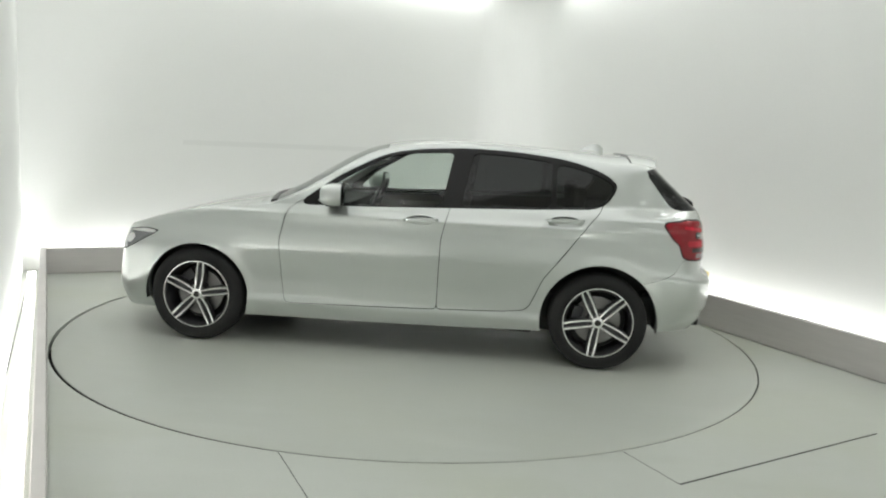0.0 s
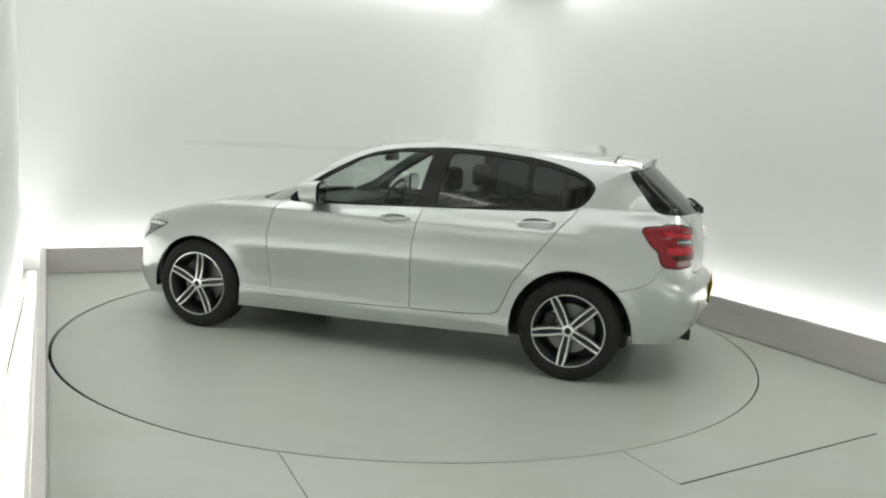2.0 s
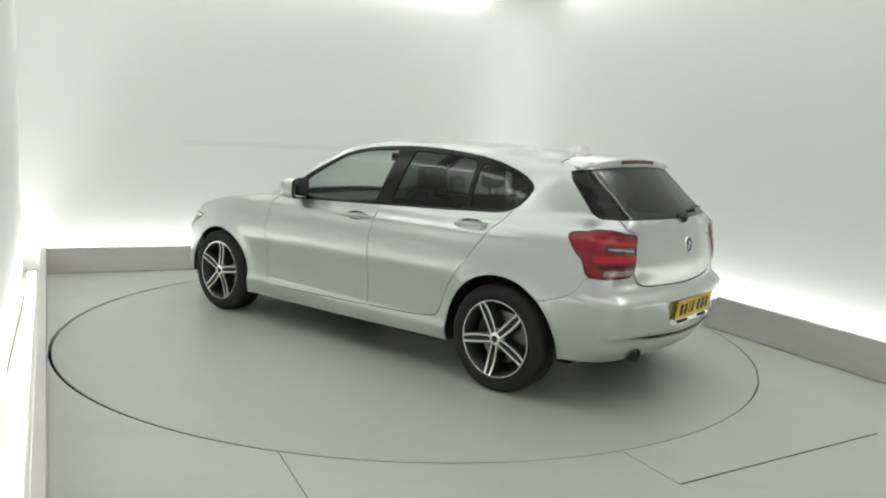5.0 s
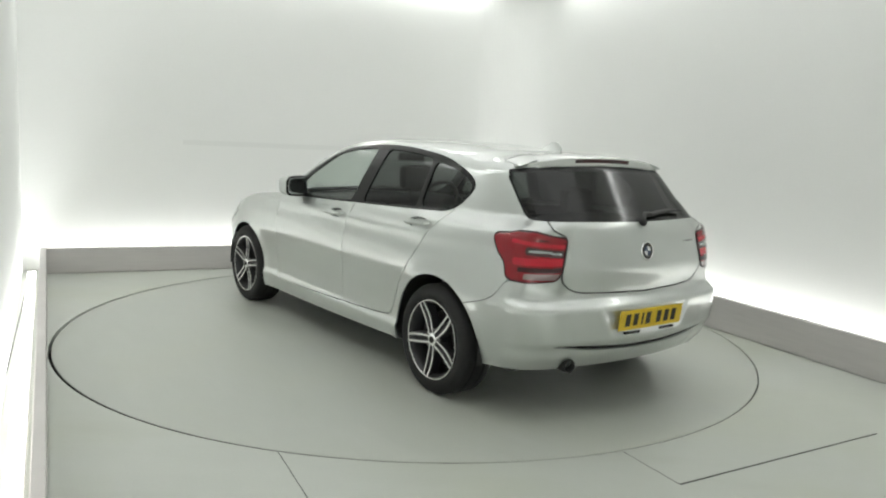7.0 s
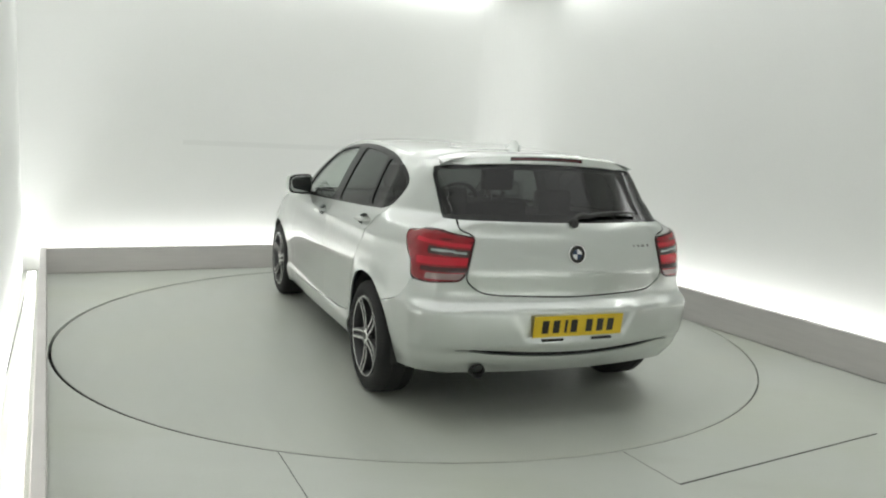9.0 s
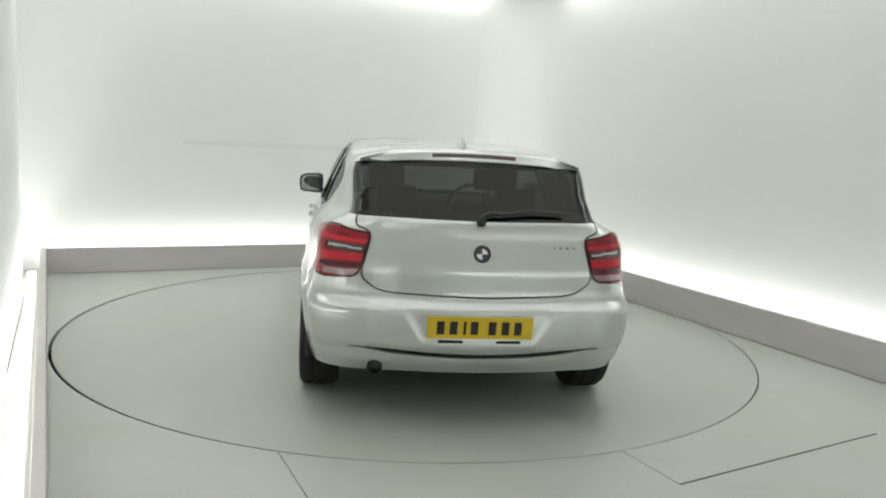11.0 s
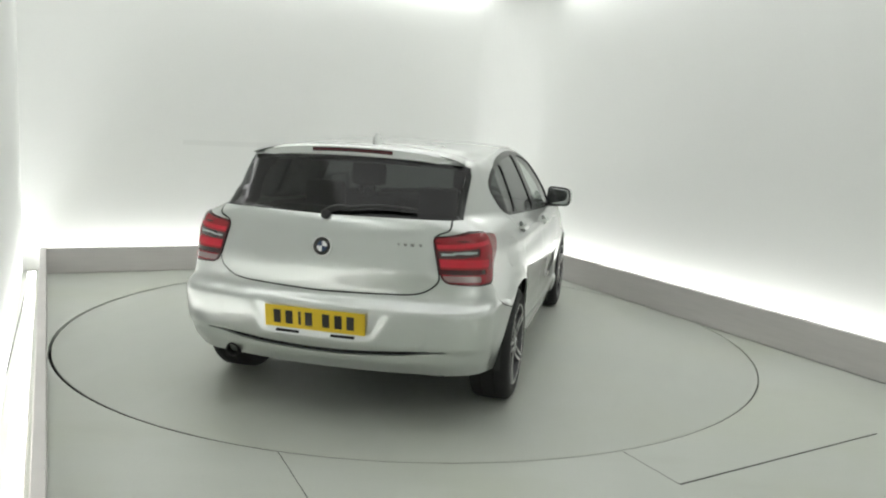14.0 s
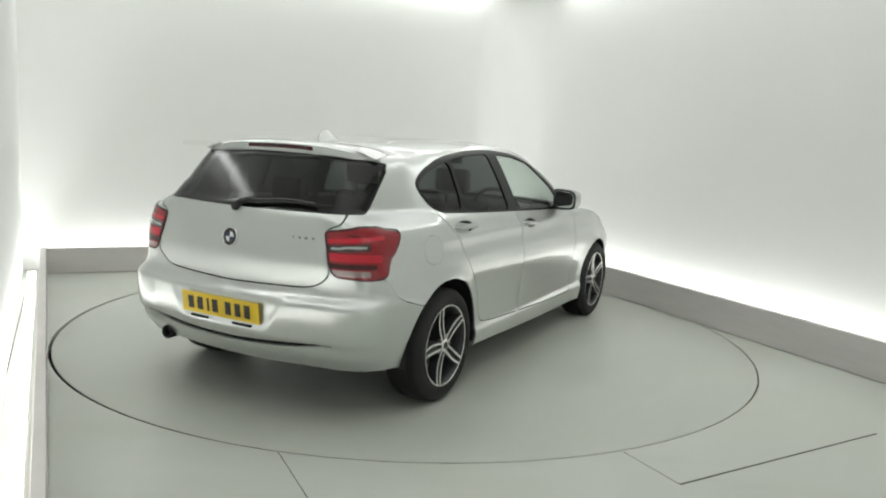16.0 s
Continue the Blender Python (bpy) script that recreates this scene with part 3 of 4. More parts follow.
REAR_PANE = outline([(0.996, 1.294), (1.08, 1.306), (1.45, 1.316), (2.1, 1.326), (2.6, 1.336), (3.1, 1.338), (3.1, 1.052), (2.2, 1.055), (1.7, 1.056), (1.20, 1.056), (1.0, 1.054), (0.986, 1.066), (0.986, 1.12), (0.991, 1.2)], 2, 0.02)
GATE = outline(mirrored([(0.0, 1.2), (0.45, 1.2), (0.57, 1.12), (0.612, 1.07), (0.625, 1.01), (0.56, 0.990), (0.543, 0.965), (0.590, 0.780), (0.575, 0.745), (0.515, 0.700), (0.44, 0.688), (0.0, 0.678)]), 2, 0.02)
TAIL_LAMP = outline([(0.968, 0.972), (0.977, 0.993), (1.10, 1.008), (1.45, 1.008), (1.94, 0.980), (1.97, 0.965), (1.885, 0.778), (1.83, 0.754), (1.45, 0.744), (1.17, 0.750), (1.07, 0.770), (0.995, 0.846)], 2, 0.02)
HEAD_LAMP = outline([(-1.5, 0.685), (-0.65, 0.715), (-0.25, 0.745), (0.0, 0.735), (-0.10, 0.69), (-0.28, 0.625), (-0.52, 0.575), (-1.5, 0.59)], 2, 0.02)
BUMPER_LINE = pchip([-1.5, -1.70, -1.80, -1.87, -2.3], [0.56, 0.61, 0.655, 0.745, 0.80])


skin = Skin()
body = skin.faces
for ax, rad in ((AXLE, 0.352), (-AXLE, 0.378)):
    _, body = skin.cut(body, lambda r: np.maximum(np.hypot(r[:, 0] - ax, r[:, 2] - HUB) - rad, 0.5 - np.abs(r[:, 1])))

lamps_t, body = skin.cut(body, on_corner(TAIL_LAMP))
lamps_h, body = skin.cut(body, on_corner(HEAD_LAMP))
rear_pane, body = skin.cut(body, on_corner(REAR_PANE))
gate, body = skin.cut(body, on_tail(GATE, -GATE_GAP))
seam_gate, body = skin.cut(body, on_tail(GATE, GATE_GAP))
glass, body = skin.cut(body, on_side(DLO))
doors, body = skin.cut(body, on_side(DOOR_F, -GAP))
seam_f, body = skin.cut(body, on_side(DOOR_F, GAP))
doors_r, body = skin.cut(body, on_side(DOOR_R, -GAP))
seam_r, body = skin.cut(body, on_side(DOOR_R, GAP))
below = lambda r: np.maximum(r[:, 2] - BUMPER_LINE(r[:, 0]), r[:, 0] + 1.55)
bumper, body = skin.cut(body, below)
slot, bumper = skin.cut(bumper, lambda r: np.maximum(np.maximum(np.abs(r[:, 2] - 0.386 - 0.085 * r[:, 1] ** 2) - 0.012 + 0.010 * np.clip((np.abs(r[:, 1]) - 0.45) / 0.24, 0, 1), np.abs(r[:, 1]) - 0.68), r[:, 0] + 1.8))
seam_b, body = skin.cut(body, lambda r: np.maximum(r[:, 2] - BUMPER_LINE(r[:, 0]) - 0.004, r[:, 0] + 1.55))
nose, body = skin.cut(body, lambda r: np.maximum(np.maximum(1.62 - r[:, 0], r[:, 2] - 0.60), -1 + 2 * r[:, 6]))
screen, body = skin.cut(body, lambda r: np.maximum(np.maximum(0.10 - r[:, 5], r[:, 5] - 0.86), np.maximum(r[:, 4] - 0.93, 0.5 - r[:, 6])))
bonnet, body = skin.cut(body, lambda r: np.maximum(np.maximum(0.93 - r[:, 5], r[:, 4] - 0.90), 0.5 - r[:, 6]))
seam_h, body = skin.cut(body, lambda r: np.maximum(np.maximum(0.925 - r[:, 5], r[:, 4] - 0.906), 0.5 - r[:, 6]))
flap, body = skin.cut(body, lambda r: np.where(r[:, 1] < -0.4, np.hypot(r[:, 0] + 1.47, r[:, 2] - 0.86) - 0.078, 1.0))
seam_q, body = skin.cut(body, lambda r: np.where(r[:, 1] < -0.4, np.hypot(r[:, 0] + 1.47, r[:, 2] - 0.86) - 0.0797, 1.0))

skin.panel("body_shell", body, PAINT, car, 0.010)
pieces("seal", seam_gate, GLOSS, car, 0, 0.012, "black rubber seal round the tailgate")
pieces("seal", seam_q, GLOSS, car, 0, 0.006, "thin gap round the fuel flap")
for side in (1, -1):
    for strip in (seam_b, seam_h):
        pieces("seal", skin.split(strip, lambda c: c[1] * side > 0)[0], GLOSS, car, 0, 0.012, "black rubber seal in the panel gap")
    for strip in (seam_f, seam_r):
        pieces("door_seal", skin.split(strip, lambda c: c[1] * side > 0)[0], GLOSS, car, 0, 0.012, "black rubber door seal")
skin.panel("rear_bumper", bumper, PAINT, car, 0.03)
skin.panel("bumper_slot", slot, GLOSS, car, 0.004, 0.012, "black slot across the rear bumper")
skin.panel("front_bumper", nose, PAINT, car, 0.03)
skin.panel("bonnet", bonnet, PAINT, car)
skin.panel("windscreen", screen, GLASS, car, 0, 0.004, "clear laminated windscreen")
skin.panel("fuel_flap", flap, PAINT, car, 0.01)
tailgate = skin.panel("tailgate", gate, PAINT, car)
skin.panel("rear_window", rear_pane, REARGLASS, tailgate, 0, 0.004, "dark tinted rear window glass")
for side in (1, -1):
    mine = lambda c: c[1] * side > 0
    front, rear = skin.split(doors, mine)[0], skin.split(doors_r, mine)[0]
    dlo = skin.split(glass, mine)[0]
    cup = lambda x, z: (lambda r: np.hypot((r[:, 0] - x) / 0.100, (r[:, 2] - z) / 0.030) - 1)
    cup_f, front = skin.cut(front, cup(-0.160, 0.913))
    cup_r, rear = skin.cut(rear, cup(-1.094, 0.960))
    door_f = skin.panel("front_door", front, PAINT, car)
    door_r = skin.panel("rear_door", rear, PAINT, car)
    skin.panel("handle_recess", cup_f, PAINT, door_f, 0, 0.026, "recess behind the handle")
    skin.panel("handle_recess", cup_r, PAINT, door_r, 0, 0.026, "recess behind the handle")
    pf, dlo = skin.cut(dlo, on_side(PANE_F))
    pr, dlo = skin.cut(dlo, on_side(PANE_R))
    pq, dlo = skin.cut(dlo, on_side(PANE_Q))
    skin.panel("window_trim", dlo, GLOSS, car, 0.012, -0.001, "gloss black window surround and door pillar")
    skin.panel("window_pane", pf, GLASS, door_f, 0, 0.006, "lightly tinted front door glass")
    skin.panel("window_pane", pr, PRIVACY, door_r, 0, 0.006, "dark tinted rear door glass")
    skin.panel("quarter_pane", pq, PRIVACY, door_r, 0, 0.006, "dark tinted quarter glass")
    lamp = skin.split(lamps_t, mine)[0]
    # dark red border; inside it bright red, a dark band with a pale bar, and a clear strip at the foot
    inner, border = skin.cut(lamp, on_corner(TAIL_LAMP, -0.010))
    foot, inner = skin.cut(inner, lambda r: np.maximum(np.abs(r[:, 2] - 0.780) - 0.015, 1.36 - r[:, 3]))
    band, inner = skin.cut(inner, lambda r: np.maximum(np.abs(r[:, 2] - 0.906 + 0.03 * (r[:, 3] - 1.5)) - 0.019, 1.36 - r[:, 3]))
    bar, band = skin.cut(band, lambda r: np.maximum(np.abs(r[:, 2] - 0.909 + 0.03 * (r[:, 3] - 1.5)) - 0.007, np.abs(r[:, 3] - 1.66) - 0.24))
    deep, inner = skin.cut(inner, lambda r: np.maximum(np.abs(r[:, 2] - 0.814) - 0.012, 1.25 - r[:, 3]))
    thin, inner = skin.cut(inner, lambda r: np.maximum(np.abs(r[:, 2] - 0.965 + 0.03 * (r[:, 3] - 1.5)) - 0.004, 1.35 - r[:, 3]))
    lit, inner = skin.cut(inner, lambda r: np.maximum(np.abs(r[:, 2] - 0.855) - 0.019, 1.16 - r[:, 3]))
    top, inner = skin.cut(inner, lambda r: np.maximum(np.abs(r[:, 2] - 0.944 + 0.03 * (r[:, 3] - 1.5)) - 0.010, 1.10 - r[:, 3]))
    unit = skin.panel("tail_light", inner, RED, car, 0.03, -0.005, "red tail light with dark band and pale reversing lens")
    pieces("light_bar", lit, BRIGHTRED, unit, 0.03, -0.005)
    pieces("light_bar", top, BRIGHTRED, unit, 0.03, -0.005)
    pieces("lens_foot", foot, SMOKE, unit, 0.03, -0.004, "pale smoked reversing lens")
    pieces("lens_band", band, DARKLENS, unit, 0.03, -0.001)
    pieces("lens_bar", bar, LAMPGLASS, unit, 0, -0.003)
    pieces("lens_divider", deep, DEEPRED, unit, 0.03, -0.003)
    pieces("lens_divider", thin, DEEPRED, unit, 0.03, -0.003)
    skin.panel("lens_border", border, DEEPRED, unit, 0.03, -0.004)
    clear, rim = skin.cut(skin.split(lamps_h, mine)[0], on_corner(HEAD_LAMP, -0.007))
    bright, clear = skin.cut(clear, lambda r: np.minimum(np.hypot((r[:, 3] + 0.46) * 0.3, r[:, 2] - 0.662) - 0.034, 0.712 - r[:, 2]))
    head = skin.panel("headlight", clear, HEADGLASS, car, 0.03, -0.002, "clear headlight with dark surround")
    skin.panel("headlight_surround", rim, GLOSS, head, 0.03, -0.001)
    skin.panel("headlight_reflector", bright, CHROME, head, 0.03, -0.001)


def place_on(y, z):
    """A point of the tail at a given width and height, with its outward normal."""
    r = skin.rows
    k = np.argmin((r[:, 1] - y) ** 2 + (r[:, 2] - z) ** 2 + (r[:, 0] > -1.6) * 9)
    return Vector(r[k, :3]), Vector(r[k, 7:10]).normalized()


# ---- wheels


def build_wheel():
    """A wheel about its own y axis, its face towards +y."""
    w = empty("wheel")
    turn = pose(0, 0, 0, -90)            # lathe z to +y
    R = 0.317
    part("tyre", lathe([(0.222, -0.20), (0.235, -0.215), (0.285, -0.222), (0.304, -0.212), (R, -0.19), (R + 0.001, -0.155), (R - 0.004, -0.152), (R - 0.004, -0.146), (R + 0.002, -0.143),
                        (R + 0.002, -0.082), (R - 0.004, -0.079), (R - 0.004, -0.073), (R + 0.001, -0.07), (R, -0.033), (0.306, -0.014), (0.285, -0.002), (0.260, 0.001), (0.240, -0.004), (0.228, -0.012), (0.222, -0.02)], 72, turn, False), RUBBER, w, smooth=True)
    rim = part("rim", lathe([(0.205, -0.19), (0.228, -0.20), (0.226, -0.02), (0.230, -0.012), (0.228, -0.004), (0.219, -0.004), (0.212, -0.016), (0.205, -0.03), (0.195, -0.12), (0.195, -0.19)], 72, turn, False), DARKALLOY, w, "dark painted wheel barrel", smooth=True)
    part("rim_lip", lathe([(0.228, -0.006), (0.228, -0.002), (0.2215, -0.002), (0.2195, -0.006)], 72, turn, False), ALLOY, rim, "machined rim edge", smooth=True)
    part("brake_disc", lathe([(0.05, -0.115), (0.05, -0.095), (0.155, -0.095), (0.155, -0.115)], 48, turn), STEEL, w, "worn steel brake disc", smooth=True)
    bm = bmesh.new()
    box(bm, (-0.055, -0.125, 0.10), (0.055, -0.070, 0.172), 0.012, pose(0, 0, 0, 0, 48))
    part("brake_caliper", bm, DARKALLOY, w, "dark grey brake caliper", smooth=True)
    part("hub_back", lathe([(0.195, -0.16), (0.195, -0.15), (0.02, -0.15)], 36, turn), PLASTIC, w, "black backing plate")
    part("hub", lathe([(0.075, -0.12), (0.068, -0.05), (0.058, -0.022), (0.045, -0.016), (0.036, -0.014)], 36, turn), DARKALLOY, w, smooth=True)
    cap = part("centre_cap", lathe([(0.036, -0.018), (0.036, -0.010), (0.031, -0.007), (0.0, -0.006)][:3], 32, turn), CHROME, w, "chrome-ringed centre cap", smooth=True)
    part("cap_face", lathe([(0.020, -0.009), (0.020, -0.0055)], 28, turn), INK, cap, "dark roundel")
    for q in range(5):
        a0 = radians(90 + 72 * q)
        for sgn in (-1, 1):
            face, pocket = bmesh.new(), bmesh.new()
            n = 9
            for bm, grow, y1, y0 in ((face, 0.0, 0.0, -0.004), (pocket, 0.0030, -0.003, -0.055)):
                ring = []
                for i in range(n + 1):
                    t = i / n
                    r = 0.030 + (0.222 - 0.030) * t
                    off = sgn * (0.0155 + 0.002 * t + 0.005 * math.sin(math.pi * t))
                    half = 0.0058 + 0.001 * t + grow
                    dish = -0.016 + 0.012 * t - 0.010 * math.sin(math.pi * t)
                    row = []
                    for o, y in ((off - half, y1), (off + half, y1), (off + half + grow, y0), (off - half - grow, y0)):
                        row.append(bm.verts.new((r * math.cos(a0) - o * math.sin(a0), dish + y + 0.004, r * math.sin(a0) + o * math.cos(a0))))
                    ring.append(row)
                for u, v in zip(ring, ring[1:]):
                    for k in range(4):
                        bm.faces.new((u[k], u[(k + 1) % 4], v[(k + 1) % 4], v[k]))
                bm.faces.new(ring[0])
                bm.faces.new(ring[-1])
            spoke = part("spoke", pocket, DARKALLOY, w, "dark wheel spoke with machined face")
            part("spoke_face", face, ALLOY, spoke, "bright machined face")
        web = bmesh.new()
        box(web, (0.05, -0.045, -0.016), (0.20, -0.026, 0.016), 0.004, pose(0, 0, 0, 0, -90 - 72 * q))
        part("spoke_web", web, DARKALLOY, w, "dark web between the spoke pair")
        b = radians(90 + 36 + 72 * q)
        part("wheel_bolt", lathe([(0.009, -0.03), (0.009, -0.012), (0.006, -0.009)], 12, pose(0.056 * math.cos(b), 0, 0.056 * math.sin(b)) @ turn), STEEL, w)
    return w


def wheel_parts(proto, m):
    w = copy_thing(proto, m)
    w.parent = car
    return w


proto = build_wheel()
proto.parent = car
FRONT_Y, REAR_Y = 0.862, 0.893
proto.matrix_basis = pose(AXLE, FRONT_Y, 0.317, 0, -8, 0)
for m in (pose(-AXLE, REAR_Y, 0.317, 0, 27, 0), pose(AXLE, -FRONT_Y, 0.317, 0, 12, 180), pose(-AXLE, -REAR_Y, 0.317, 0, 18, 180)):
    wheel_parts(proto, m)

# ---- wheel wells and underbody
for ax, rad, yo in ((AXLE, 0.352, 0.845), (-AXLE, 0.378, 0.862)):
    for side in (1, -1):
        bm = bmesh.new()
        rows = []
        for i in range(29):
            w = radians(-8 + 196 * i / 28)
            row = []
            for r, y in ((rad + 0.004, yo), (rad + 0.012, 0.74), (rad + 0.012, 0.60), (0.10, 0.58)):
                row.append(bm.verts.new((ax + r * math.cos(w), side * y, HUB + r * math.sin(w))))
            rows.append(row)
        for a, b in zip(rows, rows[1:]):
            for k in range(3):
                bm.faces.new((a[k], a[k + 1], b[k + 1], b[k]))
        part("wheel_arch_liner", bm, PLASTIC, car, "black plastic wheel arch liner", smooth=True)
bm = bmesh.new()
box(bm, (-1.68, -0.57, 0.165), (1.90, 0.57, 0.42), 0.03)
box(bm, (-0.93, -0.80, 0.20), (0.96, 0.80, 0.33), 0.02)
box(bm, (-2.00, -0.66, 0.288), (-1.64, 0.66, 0.5), 0.03)
part("underbody", bm, PLASTIC, car, "black underbody panels")

# ---- cabin
for faces, name, parent in ((doors, "door_card", None), (doors_r, "door_card", None)):
    for side in (1, -1):
        mine, _ = skin.split(faces, lambda c: c[1] * side > 0 and c[2] < belt_z(c[0]) - 0.01)
        owner = [o for o in car.children if o.name.startswith("front_door" if faces is doors else "rear_door") and o.data.vertices[0].co.y * side > 0][0]
        skin.panel(name, mine, PLASTIC, owner, 0, 0.045, "dark plastic door lining")
top, _ = skin.split(body, lambda c: c[6] > 0.3 and c[0] < 0.2)
skin.panel("headliner", top, LINER, car, 0, 0.035, "grey cloth roof lining")
for side in (1, -1):
    pillars, _ = skin.split(body, lambda c: c[6] < 0.3 and c[2] > belt_z(c[0]) - 0.25 and c[0] < -1.0 and c[1] * side > 0)
    skin.panel("pillar_lining", pillars, PLASTIC, car, 0, 0.035, "dark pillar lining")
inner_gate, _ = skin.split(gate, lambda c: c[2] < 1.05)
skin.panel("tailgate_lining", inner_gate, PLASTIC, tailgate, 0, 0.04, "dark tailgate lining")
bm = bmesh.new()
box(bm, (-2.0, -0.72, 0.43), (0.95, 0.72, 0.47))
part("cabin_floor", bm, CLOTH, car, "dark carpet")
bm = bmesh.new()
box(bm, (0.42, -0.74, 0.62), (0.98, 0.74, 0.955), 0.05)
part("dashboard", bm, PLASTIC, car, "black dashboard", smooth=True)
bm = bmesh.new()
box(bm, (-1.90, -0.60, 0.985), (-1.22, 0.60, 1.005), 0.006)
part("parcel_shelf", bm, CLOTH, car, "dark parcel shelf")


def seat(x, y, wide, rests, back_z):
    s = part("seat", (lambda b: (box(b, (x - 0.05, y - wide, 0.44), (x + 0.47, y + wide, 0.60), 0.05), b)[1])(bmesh.new()), CLOTH, car, "dark cloth seat", smooth=True)
    bm = bmesh.new()
    box(bm, (x - 0.16, y - wide, 0.52), (x - 0.03, y + wide, back_z), 0.05, Matrix.Translation((x, y, 0.5)) @ pose(0, 0, 0, 0, -14) @ Matrix.Translation((-x, -y, -0.5)))
    part("backrest", bm, CLOTH, s, smooth=True)
    for dy in rests:
        bm = bmesh.new()
        box(bm, (x - 0.30, y + dy - 0.125, back_z + 0.02), (x - 0.21, y + dy + 0.125, back_z + 0.185), 0.035)
        box(bm, (x - 0.26, y + dy - 0.05, back_z - 0.06), (x - 0.25, y + dy - 0.04, back_z + 0.05))
        box(bm, (x - 0.26, y + dy + 0.04, back_z - 0.06), (x - 0.25, y + dy + 0.05, back_z + 0.05))
        part("headrest", bm, CLOTH, s, smooth=True)


seat(-0.14, 0.37, 0.26, (0,), 1.07)
seat(-0.14, -0.37, 0.26, (0,), 1.07)
seat(-0.95, 0.0, 0.62, (-0.36, 0.36), 0.98)
bm = bmesh.new()
ring = 28
loops = []
for i in range(ring):
    w = 2 * math.pi * i / ring
    c = Vector((0, 0.185 * math.cos(w), 0.185 * math.sin(w)))
    loops.append([bm.verts.new(c + 0.016 * (math.cos(q) * c.normalized() + math.sin(q) * Vector((1, 0, 0)))) for q in (k * math.pi / 4 for k in range(8))])
for i in range(ring):
    for k in range(8):
        bm.faces.new((loops[i][k], loops[i][(k + 1) % 8], loops[(i + 1) % ring][(k + 1) % 8], loops[(i + 1) % ring][k]))
box(bm, (-0.015, -0.17, -0.03), (0.03, 0.17, 0.03), 0.01)
box(bm, (0.0, -0.025, -0.17), (0.03, 0.025, 0.0), 0.01)
bm.transform(pose(0.34, -0.37, 0.92, 0, -24))
part("steering_wheel", bm, PLASTIC, car, "black steering wheel", smooth=True)
bm = bmesh.new()
box(bm, (0.20, -0.12, 1.255), (0.225, 0.12, 1.315), 0.012)
part("interior_mirror", bm, GLOSS, car, smooth=True)

# ---- doors: handles and mirrors


def mirror_form(x, y, z, wide, high, side):
    """A rounded block whose top falls away towards its outer end."""
    out = (y * side + 1) / 2
    tall = high * (1.14 - 0.36 * out if z > 0 else 1.0)
    return Vector((x, math.copysign(abs(y) ** 0.5, y) * wide, math.copysign(abs(z) ** 0.45, z) * tall))


for side in (1, -1):
    for x0, x1, z, owner in ((-0.045, -0.275, 0.915, "front_door"), (-0.972, -1.215, 0.962, "rear_door")):
        door = [o for o in car.children if o.name.startswith(owner) and o.data.vertices[0].co.y * side > 0][0]
        bm = bmesh.new()
        n, rows = 14, []
        for i in range(n + 1):
            t = i / n
            x = x0 + (x1 - x0) * t
            y = float(half_width(x, z))
            lift = 0.030 * min(1, 3.2 * math.sin(math.pi * min(max(t, 0.0), 1.0)) ** 0.8)
            hh = 0.007 + 0.009 * math.sin(math.pi * t) ** 0.6
            zz = z + 0.012 * (t - 0.5)
            rows.append([bm.verts.new((x, side * (y + o), zz + dz)) for o, dz in ((lift - 0.014, hh * 0.7), (lift, hh), (lift + 0.005, 0), (lift, -hh), (lift - 0.014, -hh * 0.7))])
        for a, b in zip(rows, rows[1:]):
            for k in range(5):
                bm.faces.new((a[k], a[(k + 1) % 5], b[(k + 1) % 5], b[k]))
        bm.faces.new(rows[0])
        bm.faces.new(rows[-1])
        part("door_handle", bm, PAINT, door, "body-coloured pull handle", smooth=True)
    stalk = pose(0.40, side * 0.905, 1.050, 0, 0, side * 8)
    bm = bmesh.new()
    bmesh.ops.create_uvsphere(bm, u_segments=28, v_segments=18, radius=1.0)
    for v in bm.verts:
        p = v.co
        k = (1 - 0.35 * abs(p.y) ** 6)
        v.co = mirror_form(max(p.x * 0.10, -0.045), p.y, p.z, 0.088, 0.072 * k, side)
    bm.transform(stalk)
    mirror = part("door_mirror", bm, PAINT, car, "silver door mirror with black base", smooth=True)
    bm = bmesh.new()
    bmesh.ops.create_uvsphere(bm, u_segments=24, v_segments=12, radius=1.0)
    for v in bm.verts:
        v.co = mirror_form(v.co.x * 0.014, v.co.y, v.co.z, 0.091, 0.074, side)
    bm.transform(stalk @ pose(-0.046, 0, 0))
    part("mirror_surround", bm, GLOSS, mirror, "gloss black surround", smooth=True)
    bm = bmesh.new()
    bmesh.ops.create_uvsphere(bm, u_segments=24, v_segments=12, radius=1.0)
    for v in bm.verts:
        v.co = mirror_form(v.co.x * 0.003, v.co.y, v.co.z, 0.079, 0.061, side)
    bm.transform(stalk @ pose(-0.058, 0, 0))
    part("mirror_glass", bm, MIRROR, mirror, "mirror glass", smooth=True)
    bm = bmesh.new()
    box(bm, (0.38, min(side * 0.76, side * 0.90), 0.968), (0.47, max(side * 0.76, side * 0.90), 0.998), 0.012)
    part("mirror_base", bm, PLASTIC, mirror, "black mirror base", smooth=True)

# ---- tail: plate, badge, wiper, spoiler, exhaust
PLATE = pose(-2.166, 0, 0.541, 0, -7, 0)
bm = bmesh.new()
box(bm, (-0.003, -0.264, -0.0565), (0.003, 0.264, 0.0565), 0.002, PLATE)
plate = part("number_plate", bm, YELLOW, car, "yellow number plate with plain dark bars")
